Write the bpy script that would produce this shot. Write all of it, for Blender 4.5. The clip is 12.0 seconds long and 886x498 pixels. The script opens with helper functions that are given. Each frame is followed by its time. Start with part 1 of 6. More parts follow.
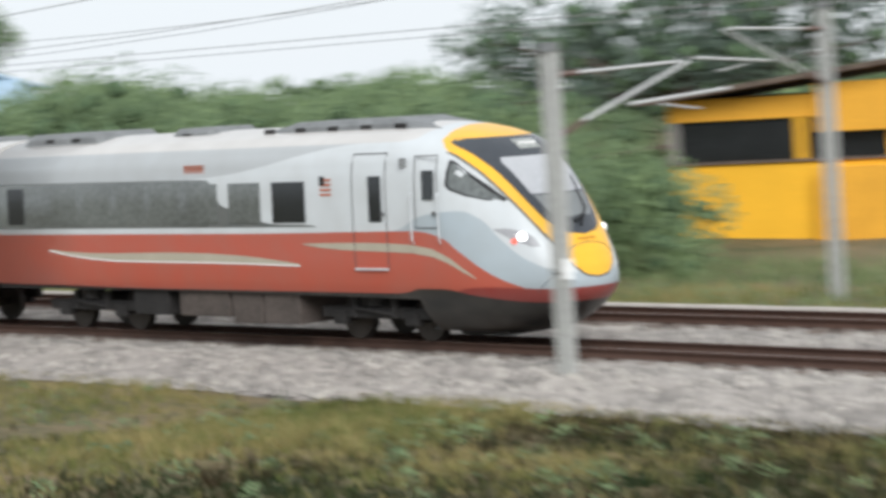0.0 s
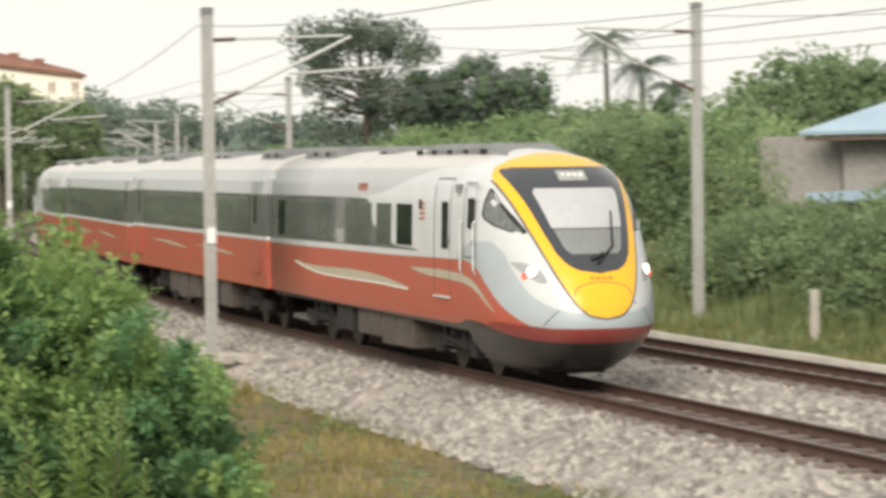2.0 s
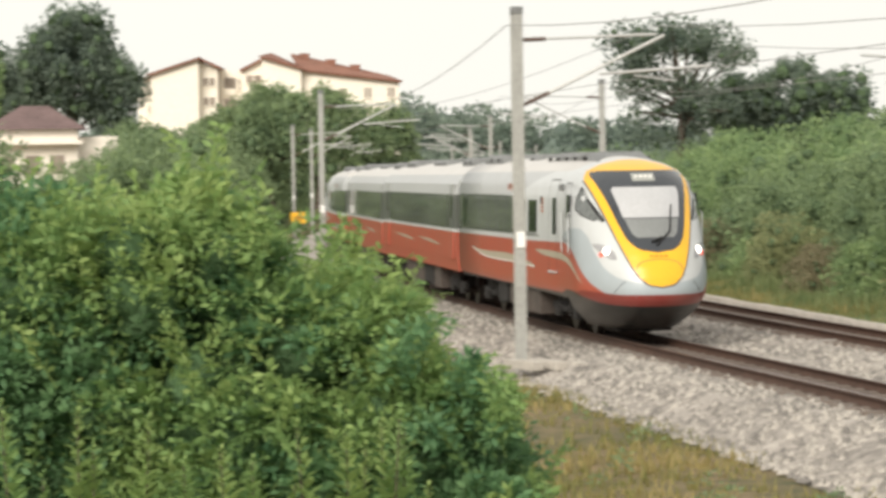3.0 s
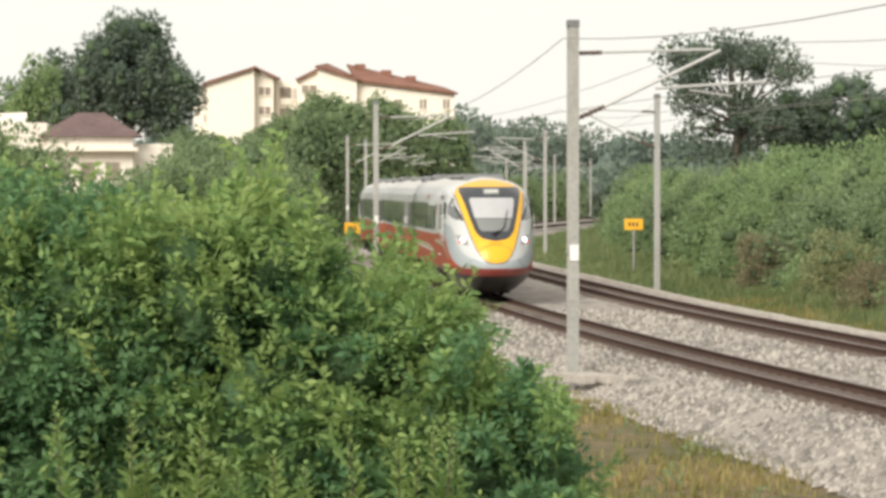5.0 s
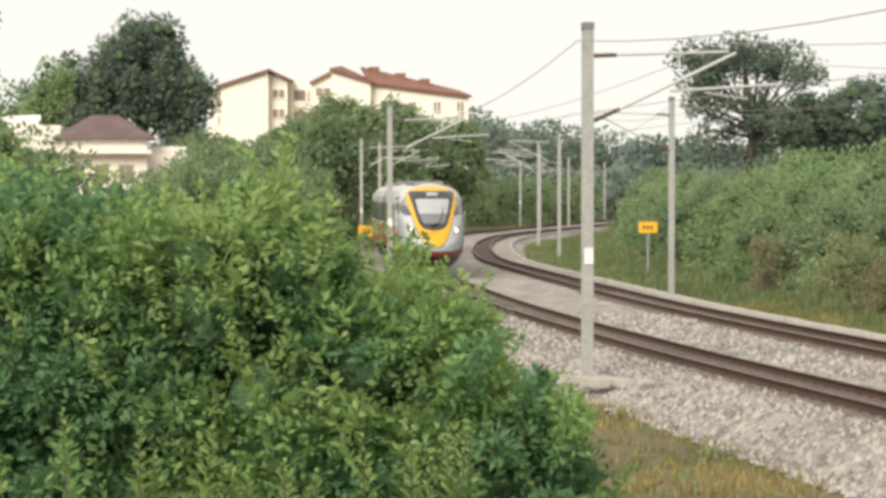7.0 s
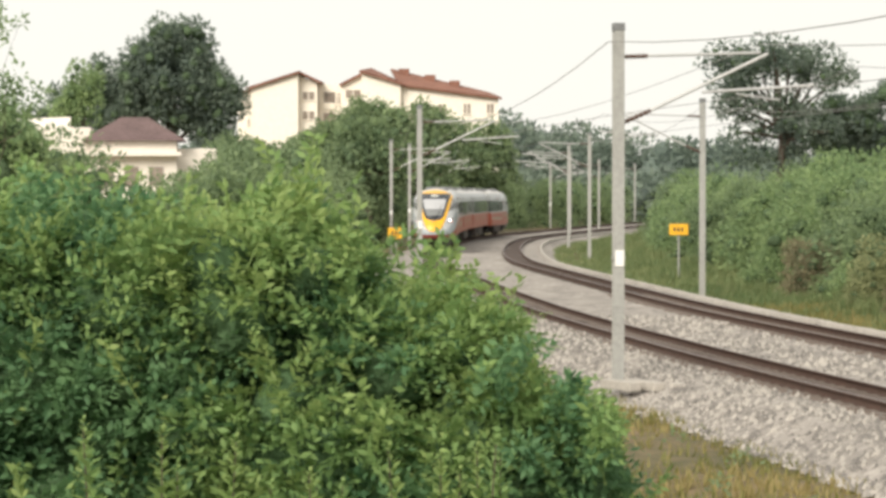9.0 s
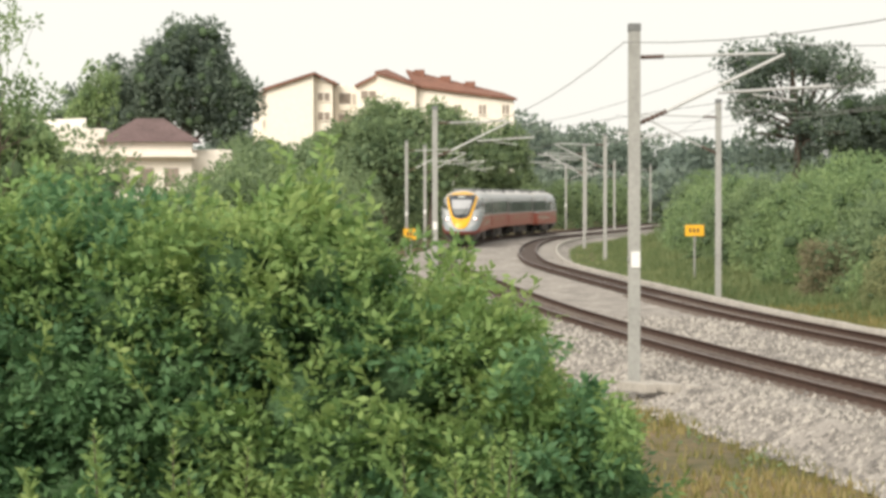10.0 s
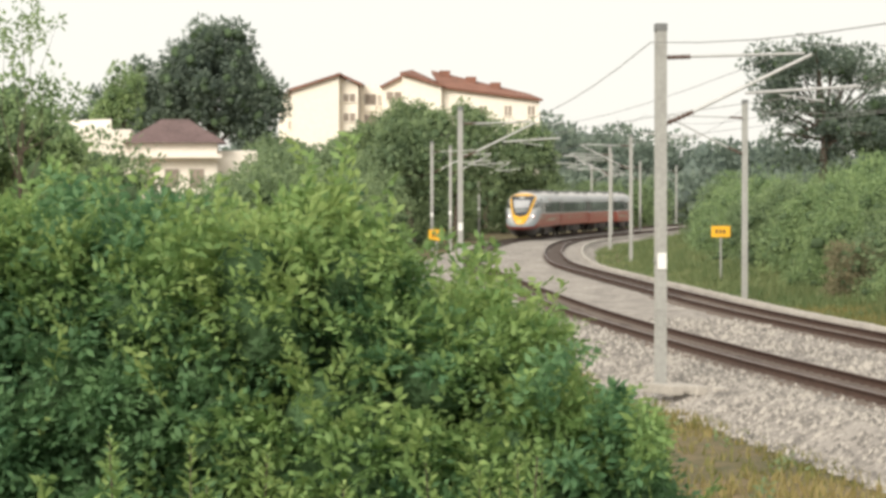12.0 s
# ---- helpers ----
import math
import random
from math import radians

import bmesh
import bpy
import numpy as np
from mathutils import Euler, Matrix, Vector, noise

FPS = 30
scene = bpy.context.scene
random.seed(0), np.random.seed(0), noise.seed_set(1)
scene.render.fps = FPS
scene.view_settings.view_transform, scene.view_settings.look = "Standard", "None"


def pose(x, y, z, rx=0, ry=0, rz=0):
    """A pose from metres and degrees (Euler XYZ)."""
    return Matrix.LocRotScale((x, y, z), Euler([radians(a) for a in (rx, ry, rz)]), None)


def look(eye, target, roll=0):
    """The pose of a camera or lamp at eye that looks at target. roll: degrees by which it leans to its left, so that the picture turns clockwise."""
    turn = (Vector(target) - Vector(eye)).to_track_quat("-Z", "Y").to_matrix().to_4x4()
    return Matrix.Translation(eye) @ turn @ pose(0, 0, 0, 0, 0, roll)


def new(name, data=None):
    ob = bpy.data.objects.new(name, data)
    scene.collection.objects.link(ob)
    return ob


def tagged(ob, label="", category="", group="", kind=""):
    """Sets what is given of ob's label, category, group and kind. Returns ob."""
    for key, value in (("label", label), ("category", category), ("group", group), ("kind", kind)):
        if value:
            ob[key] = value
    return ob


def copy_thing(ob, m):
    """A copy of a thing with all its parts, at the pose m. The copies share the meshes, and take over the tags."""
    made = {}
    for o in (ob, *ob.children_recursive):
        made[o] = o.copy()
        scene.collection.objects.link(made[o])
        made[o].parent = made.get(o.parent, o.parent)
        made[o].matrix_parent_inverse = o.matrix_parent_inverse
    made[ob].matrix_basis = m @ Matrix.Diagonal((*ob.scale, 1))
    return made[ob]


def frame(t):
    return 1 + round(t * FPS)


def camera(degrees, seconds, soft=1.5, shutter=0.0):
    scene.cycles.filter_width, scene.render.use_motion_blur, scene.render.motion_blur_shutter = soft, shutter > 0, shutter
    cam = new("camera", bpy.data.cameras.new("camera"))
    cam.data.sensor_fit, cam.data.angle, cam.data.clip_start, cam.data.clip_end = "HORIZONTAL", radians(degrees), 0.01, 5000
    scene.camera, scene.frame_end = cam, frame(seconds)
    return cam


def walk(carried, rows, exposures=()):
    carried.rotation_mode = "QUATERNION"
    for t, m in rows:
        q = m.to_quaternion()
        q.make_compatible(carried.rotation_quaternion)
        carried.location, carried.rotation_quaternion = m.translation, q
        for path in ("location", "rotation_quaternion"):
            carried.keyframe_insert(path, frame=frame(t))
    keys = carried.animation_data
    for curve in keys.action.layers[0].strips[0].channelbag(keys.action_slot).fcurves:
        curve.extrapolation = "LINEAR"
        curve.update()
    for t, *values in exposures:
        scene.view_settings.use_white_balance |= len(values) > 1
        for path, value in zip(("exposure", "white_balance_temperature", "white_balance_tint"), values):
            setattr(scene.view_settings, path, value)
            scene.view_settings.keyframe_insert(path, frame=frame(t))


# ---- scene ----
# ------------------------------------------------------------------ camera
cam = camera(18.4, 12.0, soft=3.4, shutter=0.5)
walk(cam, [
    (0.0, pose(-13.58, -24.93, 4.32, 86.63, 3.60, -33.39)),
    (0.5, pose(-5.42, -17.56, 4.02, 86.79, 1.85, -21.89)),
    (1.0, pose(-1.54, -11.14, 3.80, 87.10, 1.75, -13.67)),
    (1.5, pose(0.03, -4.40, 3.65, 87.58, 0.91, -9.87)),
    (2.0, pose(-0.18, -1.29, 3.57, 88.16, 0.72, -7.72)),
    (2.5, pose(0.01, -0.33, 3.50, 88.28, 0.72, -4.34)),
    (3.0, pose(0.01, 0.03, 3.51, 88.36, 0.89, -1.12)),
    (3.5, pose(0, -0.02, 3.5, 88.43, 0.50, -0.10)),
    (5.5, pose(0, 0, 3.5, 88.664, 0.0, 0.0)),
    (6.5, pose(0, 0.15, 3.5, 88.686, 0.0, 0.200)),
    (7.0, pose(0, 0.23, 3.5, 88.685, 0.0, 0.300)),
    (9.0, pose(0, 0.54, 3.5, 88.726, 0.03, 0.928)),
    (10.0, pose(0, 0.70, 3.5, 88.748, 0.05, 1.251)),
    (11.0, pose(0, 0.85, 3.5, 88.759, 0.03, 1.569)),
    (12.0, pose(0, 1.0, 3.5, 88.769, 0.05, 1.786)),
], exposures=[(0.0, 0.18, 5750, 10), (0.5, 0.20, 6150, 10), (1.0, 0.26, 6400, 10), (2.5, 0.27, 6550, 10), (12.0, 0.28, 6550, 10)])

# ------------------------------------------------------------------ light
world = bpy.data.worlds.new("world")
scene.world = world
world.use_nodes = True
wn = world.node_tree
wn.nodes.clear()
w_out = wn.nodes.new("ShaderNodeOutputWorld")
w_bg = wn.nodes.new("ShaderNodeBackground")
w_sky = wn.nodes.new("ShaderNodeTexSky")
w_sky.sky_type = "NISHITA"
w_sky.sun_disc = False
w_sky.sun_elevation, w_sky.sun_rotation = radians(28), radians(150)
w_mix = wn.nodes.new("ShaderNodeMix")
w_mix.data_type = "RGBA"
w_mix.inputs[0].default_value = 0.93
w_mix.inputs[7].default_value = (8.6, 8.42, 7.82, 1)
wn.links.new(w_sky.outputs[0], w_mix.inputs[6])
wn.links.new(w_mix.outputs[2], w_bg.inputs[0])
w_bg.inputs[1].default_value = 0.1
wn.links.new(w_bg.outputs[0], w_out.inputs[0])
sun_data = bpy.data.lights.new("sun", "SUN")
sun_data.energy, sun_data.angle, sun_data.color = 3.1, radians(30), (1.0, 0.93, 0.82)
sun = new("sun", sun_data)
sun.matrix_world = look((-40, -60, 55), (0, 20, 0))


# ------------------------------------------------------------------ materials
def mat(name, color, rough=0.7, metal=0.0, vary=0.25, scale=3.0, fine=40.0, bump=0.0, second=None, spec=0.4, island=0.0):
    m = bpy.data.materials.new(name)
    m.use_nodes = True
    nt = m.node_tree
    b = nt.nodes["Principled BSDF"]
    b.inputs["Roughness"].default_value, b.inputs["Metallic"].default_value = rough, metal
    b.inputs["Specular IOR Level"].default_value = spec
    tc = nt.nodes.new("ShaderNodeTexCoord")
    n1, n2 = nt.nodes.new("ShaderNodeTexNoise"), nt.nodes.new("ShaderNodeTexNoise")
    n1.inputs["Scale"].default_value, n2.inputs["Scale"].default_value = scale, fine
    n1.inputs["Detail"].default_value, n2.inputs["Detail"].default_value = 4, 3
    nt.links.new(tc.outputs["Object"], n1.inputs["Vector"])
    nt.links.new(tc.outputs["Object"], n2.inputs["Vector"])
    add = nt.nodes.new("ShaderNodeMath")
    add.operation = "ADD"
    nt.links.new(n1.outputs["Fac"], add.inputs[0])
    nt.links.new(n2.outputs["Fac"], add.inputs[1])
    source = add.outputs[0]
    if island:
        geo = nt.nodes.new("ShaderNodeNewGeometry")
        isl = nt.nodes.new("ShaderNodeMath")
        isl.operation = "MULTIPLY_ADD"
        nt.links.new(geo.outputs["Random Per Island"], isl.inputs[0])
        isl.inputs[1].default_value, isl.inputs[2].default_value = island, -island / 2
        a2 = nt.nodes.new("ShaderNodeMath")
        nt.links.new(source, a2.inputs[0])
        nt.links.new(isl.outputs[0], a2.inputs[1])
        source = a2.outputs[0]
    ramp = nt.nodes.new("ShaderNodeMapRange")
    ramp.inputs["From Min"].default_value, ramp.inputs["From Max"].default_value = 0.7, 1.3
    nt.links.new(source, ramp.inputs["Value"])
    mix = nt.nodes.new("ShaderNodeMix")
    mix.data_type = "RGBA"
    c2 = second or tuple(c * (1 + vary) for c in color)
    c1 = tuple(c * (1 - vary) for c in color) if second is None else color
    mix.inputs[6].default_value, mix.inputs[7].default_value = (*c1, 1), (*c2, 1)
    nt.links.new(ramp.outputs[0], mix.inputs[0])
    nt.links.new(mix.outputs[2], b.inputs["Base Color"])
    if bump:
        bm_ = nt.nodes.new("ShaderNodeBump")
        bm_.inputs["Strength"].default_value = bump
        bm_.inputs["Distance"].default_value = 0.05
        nt.links.new(n2.outputs["Fac"], bm_.inputs["Height"])
        nt.links.new(bm_.outputs[0], b.inputs["Normal"])
    return m


def leaf_mat(name, dark, light, scale=0.6, island=0.45):
    m = mat(name, dark, 0.6, 0, 0, scale, scale * 5, second=light, spec=0.25, island=island)
    nt = m.node_tree
    b = nt.nodes["Principled BSDF"]
    tr = nt.nodes.new("ShaderNodeBsdfTranslucent")
    ms = nt.nodes.new("ShaderNodeMixShader")
    ms.inputs[0].default_value = 0.42
    col = b.inputs["Base Color"].links[0].from_socket
    nt.links.new(col, tr.inputs["Color"])
    out = nt.nodes["Material Output"]
    nt.links.new(b.outputs[0], ms.inputs[1])
    nt.links.new(tr.outputs[0], ms.inputs[2])
    nt.links.new(ms.outputs[0], out.inputs["Surface"])
    return m


M_BALLAST = mat("ballast_stone", (0.17, 0.155, 0.14), 0.95, 0, 0, 0.9, 6, 1.0, second=(0.44, 0.40, 0.36))
M_STONE = mat("loose_stone", (0.20, 0.185, 0.17), 0.95, 0, 0, 0.7, 20, 0.3, second=(0.50, 0.46, 0.41), island=1.0)
M_BED = mat("rusty_track_bed", (0.085, 0.062, 0.052), 0.95, 0, 0.35, 2, 14, 0.8)
M_RAIL = mat("rusty_rail", (0.075, 0.042, 0.03), 0.75, 0.2, 0.3, 4, 50, 0.2)
M_RAILTOP = mat("worn_rail_head", (0.20, 0.15, 0.13), 0.35, 0.8, 0.15, 4, 50)
M_SLEEPER = mat("concrete_sleeper", (0.16, 0.13, 0.11), 0.9, 0, 0.25, 4, 40, 0.3)
M_GROUND = mat("grassy_soil", (0.045, 0.058, 0.020), 0.95, 0, 0, 0.3, 3, 0.6, second=(0.215, 0.155, 0.084))
M_GRASS = leaf_mat("grass_blades", (0.140, 0.170, 0.045), (0.385, 0.310, 0.135), 0.3)
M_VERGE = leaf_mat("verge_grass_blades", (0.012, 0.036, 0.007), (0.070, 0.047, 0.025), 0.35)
M_GREENGRASS = leaf_mat("green_grass_blades", (0.115, 0.175, 0.072), (0.275, 0.310, 0.145), 0.16)
M_POLE = mat("galvanised_pole", (0.36, 0.36, 0.34), 0.7, 0.1, 0.16, 0.9, 12, 0.1)
M_CONC = mat("weathered_concrete", (0.42, 0.39, 0.35), 0.9, 0, 0.2, 2, 20, 0.3)
M_ARM = mat("steel_tube", (0.52, 0.52, 0.51), 0.5, 0.3, 0.1, 5, 30)
M_INSUL = mat("brown_insulator", (0.10, 0.06, 0.045), 0.4, 0, 0.2, 8, 40)
M_WIRE = mat("weathered_wire", (0.28, 0.27, 0.26), 0.5, 0.4, 0.2, 4, 30)
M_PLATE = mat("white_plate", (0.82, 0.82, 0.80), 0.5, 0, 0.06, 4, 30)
M_SIGN = mat("yellow_sign_paint", (0.80, 0.42, 0.02), 0.5, 0, 0.1, 4, 30)
M_SIGNBAR = mat("dark_sign_paint", (0.05, 0.04, 0.03), 0.6, 0, 0.1, 4, 30)
# One bush leaf in middle, shaded and lit tones; light put into colour.
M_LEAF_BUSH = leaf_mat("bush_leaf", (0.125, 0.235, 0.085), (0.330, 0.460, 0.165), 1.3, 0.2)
M_LEAF_BUSH2 = leaf_mat("shaded_bush_leaf", (0.080, 0.182, 0.090), (0.205, 0.350, 0.155), 1.3, 0.2)
M_LEAF_TIP = leaf_mat("lit_young_bush_leaf", (0.205, 0.315, 0.100), (0.370, 0.475, 0.175), 1.3, 0.15)
M_LEAF_HEDGE = leaf_mat("thicket_leaf", (0.160, 0.250, 0.120), (0.365, 0.470, 0.215), 0.25, 0.3)
M_LEAF_TREE = leaf_mat("tree_leaf", (0.145, 0.208, 0.118), (0.300, 0.390, 0.190), 0.2, 0.3)
# Bluish cast mixed into the dark trees' colour for distance haze.
M_LEAF_DARK = leaf_mat("dark_tree_leaf", (0.115, 0.158, 0.135), (0.220, 0.275, 0.205), 0.2, 0.3)
# Haze painted into the leaf colour: paler and bluer with distance.
M_LEAF_FAR = leaf_mat("hazed_far_leaf", (0.165, 0.215, 0.185), (0.260, 0.320, 0.250), 0.06, 0.25)
M_LEAF_SCRUB = leaf_mat("yellowish_scrub_leaf", (0.200, 0.225, 0.110), (0.400, 0.420, 0.215), 0.3)
M_LEAF_DRY = leaf_mat("dry_brown_scrub_leaf", (0.185, 0.165, 0.100), (0.330, 0.300, 0.185), 0.3)
M_BARK = mat("bark", (0.09, 0.07, 0.055), 0.95, 0, 0.35, 3, 20, 0.5)
# Inner shade of the far woods, lightened and blued for haze.
M_FARCORE = mat("hazed_far_shade", (0.150, 0.190, 0.165), 1.0, 0, 0.3, 0.2, 1.5, 0.5, spec=0.05)
# Core colour that imitates the shade within crowns and thickets.
M_CORE = mat("inner_shade", (0.085, 0.125, 0.068), 1.0, 0, 0.5, 1.5, 9, 0.9, spec=0.05)
# Darker than the leaves, in place of the shade inside the bush.
M_BUSHCORE = mat("bush_inner_shade", (0.075, 0.130, 0.062), 1.0, 0, 0.5, 4, 24, 0.9, spec=0.05)


# ------------------------------------------------------------------ small helpers
def link_bm(name, bm, material, smooth=False):
    me = bpy.data.meshes.new(name)
    bm.normal_update()
    bm.to_mesh(me)
    bm.free()
    for m in (material if isinstance(material, (list, tuple)) else [material]):
        me.materials.append(m)
    if smooth:
        for p in me.polygons:
            p.use_smooth = True
    return new(name, me)


def part(name, bm, material, parent, label="", smooth=False):
    ob = link_bm(name, bm, material, smooth)
    ob.parent = parent
    if label:
        tagged(ob, label)
    return ob


def thing(name, label, category, m=None, group="", kind=""):
    ob = new(name)
    ob.empty_display_size = 0.2
    if m is not None:
        ob.matrix_basis = m
    return tagged(ob, label, category, group, kind)


def box(bm, x0, x1, y0, y1, z0, z1, bevel=0.0):
    r = bmesh.ops.create_cube(bm, size=1)
    for v in r["verts"]:
        v.co = Vector(((x0 + x1) / 2 + v.co.x * (x1 - x0), (y0 + y1) / 2 + v.co.y * (y1 - y0), (z0 + z1) / 2 + v.co.z * (z1 - z0)))
    if bevel:
        es = list({e for v in r["verts"] for e in v.link_edges})
        bmesh.ops.bevel(bm, geom=es, offset=bevel, segments=2, affect="EDGES", profile=0.6)


def tube(bm, pts, radii, n=8, cap=True):
    """A tapered round tube through the points."""
    pts = [Vector(p) for p in pts]
    if not isinstance(radii, (list, tuple)):
        radii = [radii] * len(pts)
    rings = []
    for i, p in enumerate(pts):
        d = (pts[min(i + 1, len(pts) - 1)] - pts[max(i - 1, 0)]).normalized()
        a = d.orthogonal().normalized() if abs(d.z) < 0.99 else Vector((1, 0, 0))
        if abs(d.z) < 0.99:
            a = d.cross(Vector((0, 0, 1))).normalized()
        b = d.cross(a)
        rings.append([bm.verts.new(p + (a * math.cos(k * 2 * math.pi / n) + b * math.sin(k * 2 * math.pi / n)) * radii[i]) for k in range(n)])
    for r0, r1 in zip(rings, rings[1:]):
        for k in range(n):
            bm.faces.new((r0[k], r0[(k + 1) % n], r1[(k + 1) % n], r1[k]))
    if cap:
        bm.faces.new(rings[0])
        bm.faces.new(rings[-1][::-1])


def cylinder(bm, c, axis, r, h, n=16):
    a = Vector(axis).normalized() * h / 2
    tube(bm, [Vector(c) - a, Vector(c) + a], r, n)


def fast_mesh(name, verts, faces, material, smooth=False):
    """A mesh out of arrays: verts (n, 3), faces (m, k)."""
    verts, faces = np.asarray(verts, np.float32), np.asarray(faces, np.int32)
    me = bpy.data.meshes.new(name)
    k = faces.shape[1]
    me.vertices.add(len(verts))
    me.vertices.foreach_set("co", verts.ravel())
    me.loops.add(faces.size)
    me.loops.foreach_set("vertex_index", faces.ravel())
    me.polygons.add(len(faces))
    me.polygons.foreach_set("loop_start", np.arange(0, faces.size, k, dtype=np.int32))
    me.update(calc_edges=True)
    me.validate()
    me.materials.append(material)
    if smooth:
        for p in me.polygons:
            p.use_smooth = True
    return new(name, me)


# ------------------------------------------------------------------ the two tracks
NEAR_X = [(-120, 17.6), (-60, 16.9), (-40, 16.5), (-20, 15.6), (0, 14.2), (20, 11.5), (40, 7.98), (60, 4.6), (80, 2.0), (100, 0.15), (120, -1.5),
          (140, -2.9), (160, -3.25), (180, -3.05), (200, -2.4), (220, -1.0), (240, 1.6), (260, 4.9), (280, 8.3), (300, 11.6), (320, 15.0),
          (340, 18.6), (360, 22.6), (380, 27.2), (400, 32.5), (440, 46.0)]
GAP = 4.75


def near_x(y):
    """Across-place of the near track's centre, eased through the chain of survey points."""
    pts = NEAR_X
    for i in range(len(pts) - 1):
        if y <= pts[i + 1][0] or i == len(pts) - 2:
            break
    (y0, x0), (y1, x1) = pts[i], pts[i + 1]
    ya, xa = pts[max(i - 1, 0)]
    yb, xb = pts[min(i + 2, len(pts) - 1)]
    m0, m1 = (x1 - xa) / (y1 - ya), (xb - x0) / (yb - y0)
    h = y1 - y0
    t = (y - y0) / h
    return (2 * t**3 - 3 * t**2 + 1) * x0 + (t**3 - 2 * t**2 + t) * h * m0 + (-2 * t**3 + 3 * t**2) * x1 + (t**3 - t**2) * h * m1


PATH_Y = np.arange(-110, 430, 0.5)
PATH_X = np.array([near_x(y) for y in PATH_Y])
PATH_S = np.concatenate([[0], np.cumsum(np.hypot(np.diff(PATH_X), 0.5))])
PATH_S -= np.interp(0, PATH_Y, PATH_S)
_tx = np.gradient(PATH_X, PATH_Y)
PATH_T = np.stack([_tx, np.ones_like(_tx)], 1) / np.hypot(_tx, 1)[:, None]


def on_track(s, off=0.0):
    """Place at the distance s along the near track, off metres to its left; and its direction."""
    x, y = np.interp(s, PATH_S, PATH_X), np.interp(s, PATH_S, PATH_Y)
    tx, ty = np.interp(s, PATH_S, PATH_T[:, 0]), np.interp(s, PATH_S, PATH_T[:, 1])
    n = math.hypot(tx, ty)
    tx, ty = tx / n, ty / n
    return x - ty * off, y + tx * off, tx, ty


def grade(s):
    """The line falls gently beyond the bend's start."""
    return -0.0026 * max(0.0, s - 65.0)


def sweep(name, section, s0, s1, step, material, closed=False, smooth=False, jitter=0.0):
    """A section of (off, z) drawn along the track."""
    ss = np.arange(s0, s1 + step / 2, step)
    sec = np.asarray(section, float)
    rng = np.random.default_rng(3)
    verts = []
    for s in ss:
        x, y, tx, ty = on_track(s)
        zz = sec[:, 1] + grade(s) + (rng.normal(0, jitter, len(sec)) if jitter else 0)
        oo = sec[:, 0] + (rng.normal(0, jitter * 2, len(sec)) if jitter else 0)
        verts.append(np.stack([x - ty * oo, y + tx * oo, zz], 1))
    k, n = len(sec), len(ss)
    cols = k if closed else k - 1
    i, j = np.meshgrid(np.arange(n - 1), np.arange(cols), indexing="ij")
    a, b = i * k + j, i * k + (j + 1) % k
    faces = np.stack([a, b, b + k, a + k], -1).reshape(-1, 4)
    return fast_mesh(name, np.concatenate(verts), faces, material, smooth)


BED_Z = -0.2
TOE_Z = -0.65


def ground_z(x, y):
    return ground_shape(x, y) + grade(min(y, 420.0))


def ground_shape(x, y):
    off = near_x(max(-115, min(430, y))) - x
    n = noise.noise(Vector((x * 0.12, y * 0.12, 0))) * 0.12 + noise.noise(Vector((x * 0.5, y * 0.5, 3))) * 0.04
    if off > 3.05:
        return TOE_Z - 0.02 + n * min(1, (off - 3.05) / 3) + min(0.5, max(0, off - 6) * 0.01)
    if off > 2.4:
        return TOE_Z - 0.02 - 0.27 * (3.05 - off) / 0.65
    if off > -GAP - 2.6:
        return TOE_Z - 0.29
    r = -GAP - 2.6 - off
    return -0.62 + n * min(1, r / 3) + min(0.8, max(0, r - 2) * 0.10) * min(1, max(0, (y - 42) / 15))


def build_ground():
    gx = np.concatenate([np.arange(-900, -60, 60), np.arange(-60, -8, 3), np.arange(-8, 34, 0.7), np.arange(34, 70, 3), np.arange(70, 950, 60)])
    gy = np.concatenate([np.arange(-130, -20, 6), np.arange(-20, 130, 0.9), np.arange(130, 300, 4), np.arange(300, 430, 20), np.arange(430, 1500, 120)])
    v = np.array([(x, y, ground_z(x, y)) for y in gy for x in gx])
    nx_, ny_ = len(gx), len(gy)
    i, j = np.meshgrid(np.arange(ny_ - 1), np.arange(nx_ - 1), indexing="ij")
    a = i * nx_ + j
    f = np.stack([a, a + 1, a + 1 + nx_, a + nx_], -1).reshape(-1, 4)
    tagged(fast_mesh("ground", v, f, M_GROUND, True), "dry grassy ground beside the railway", "ground", kind="structure")


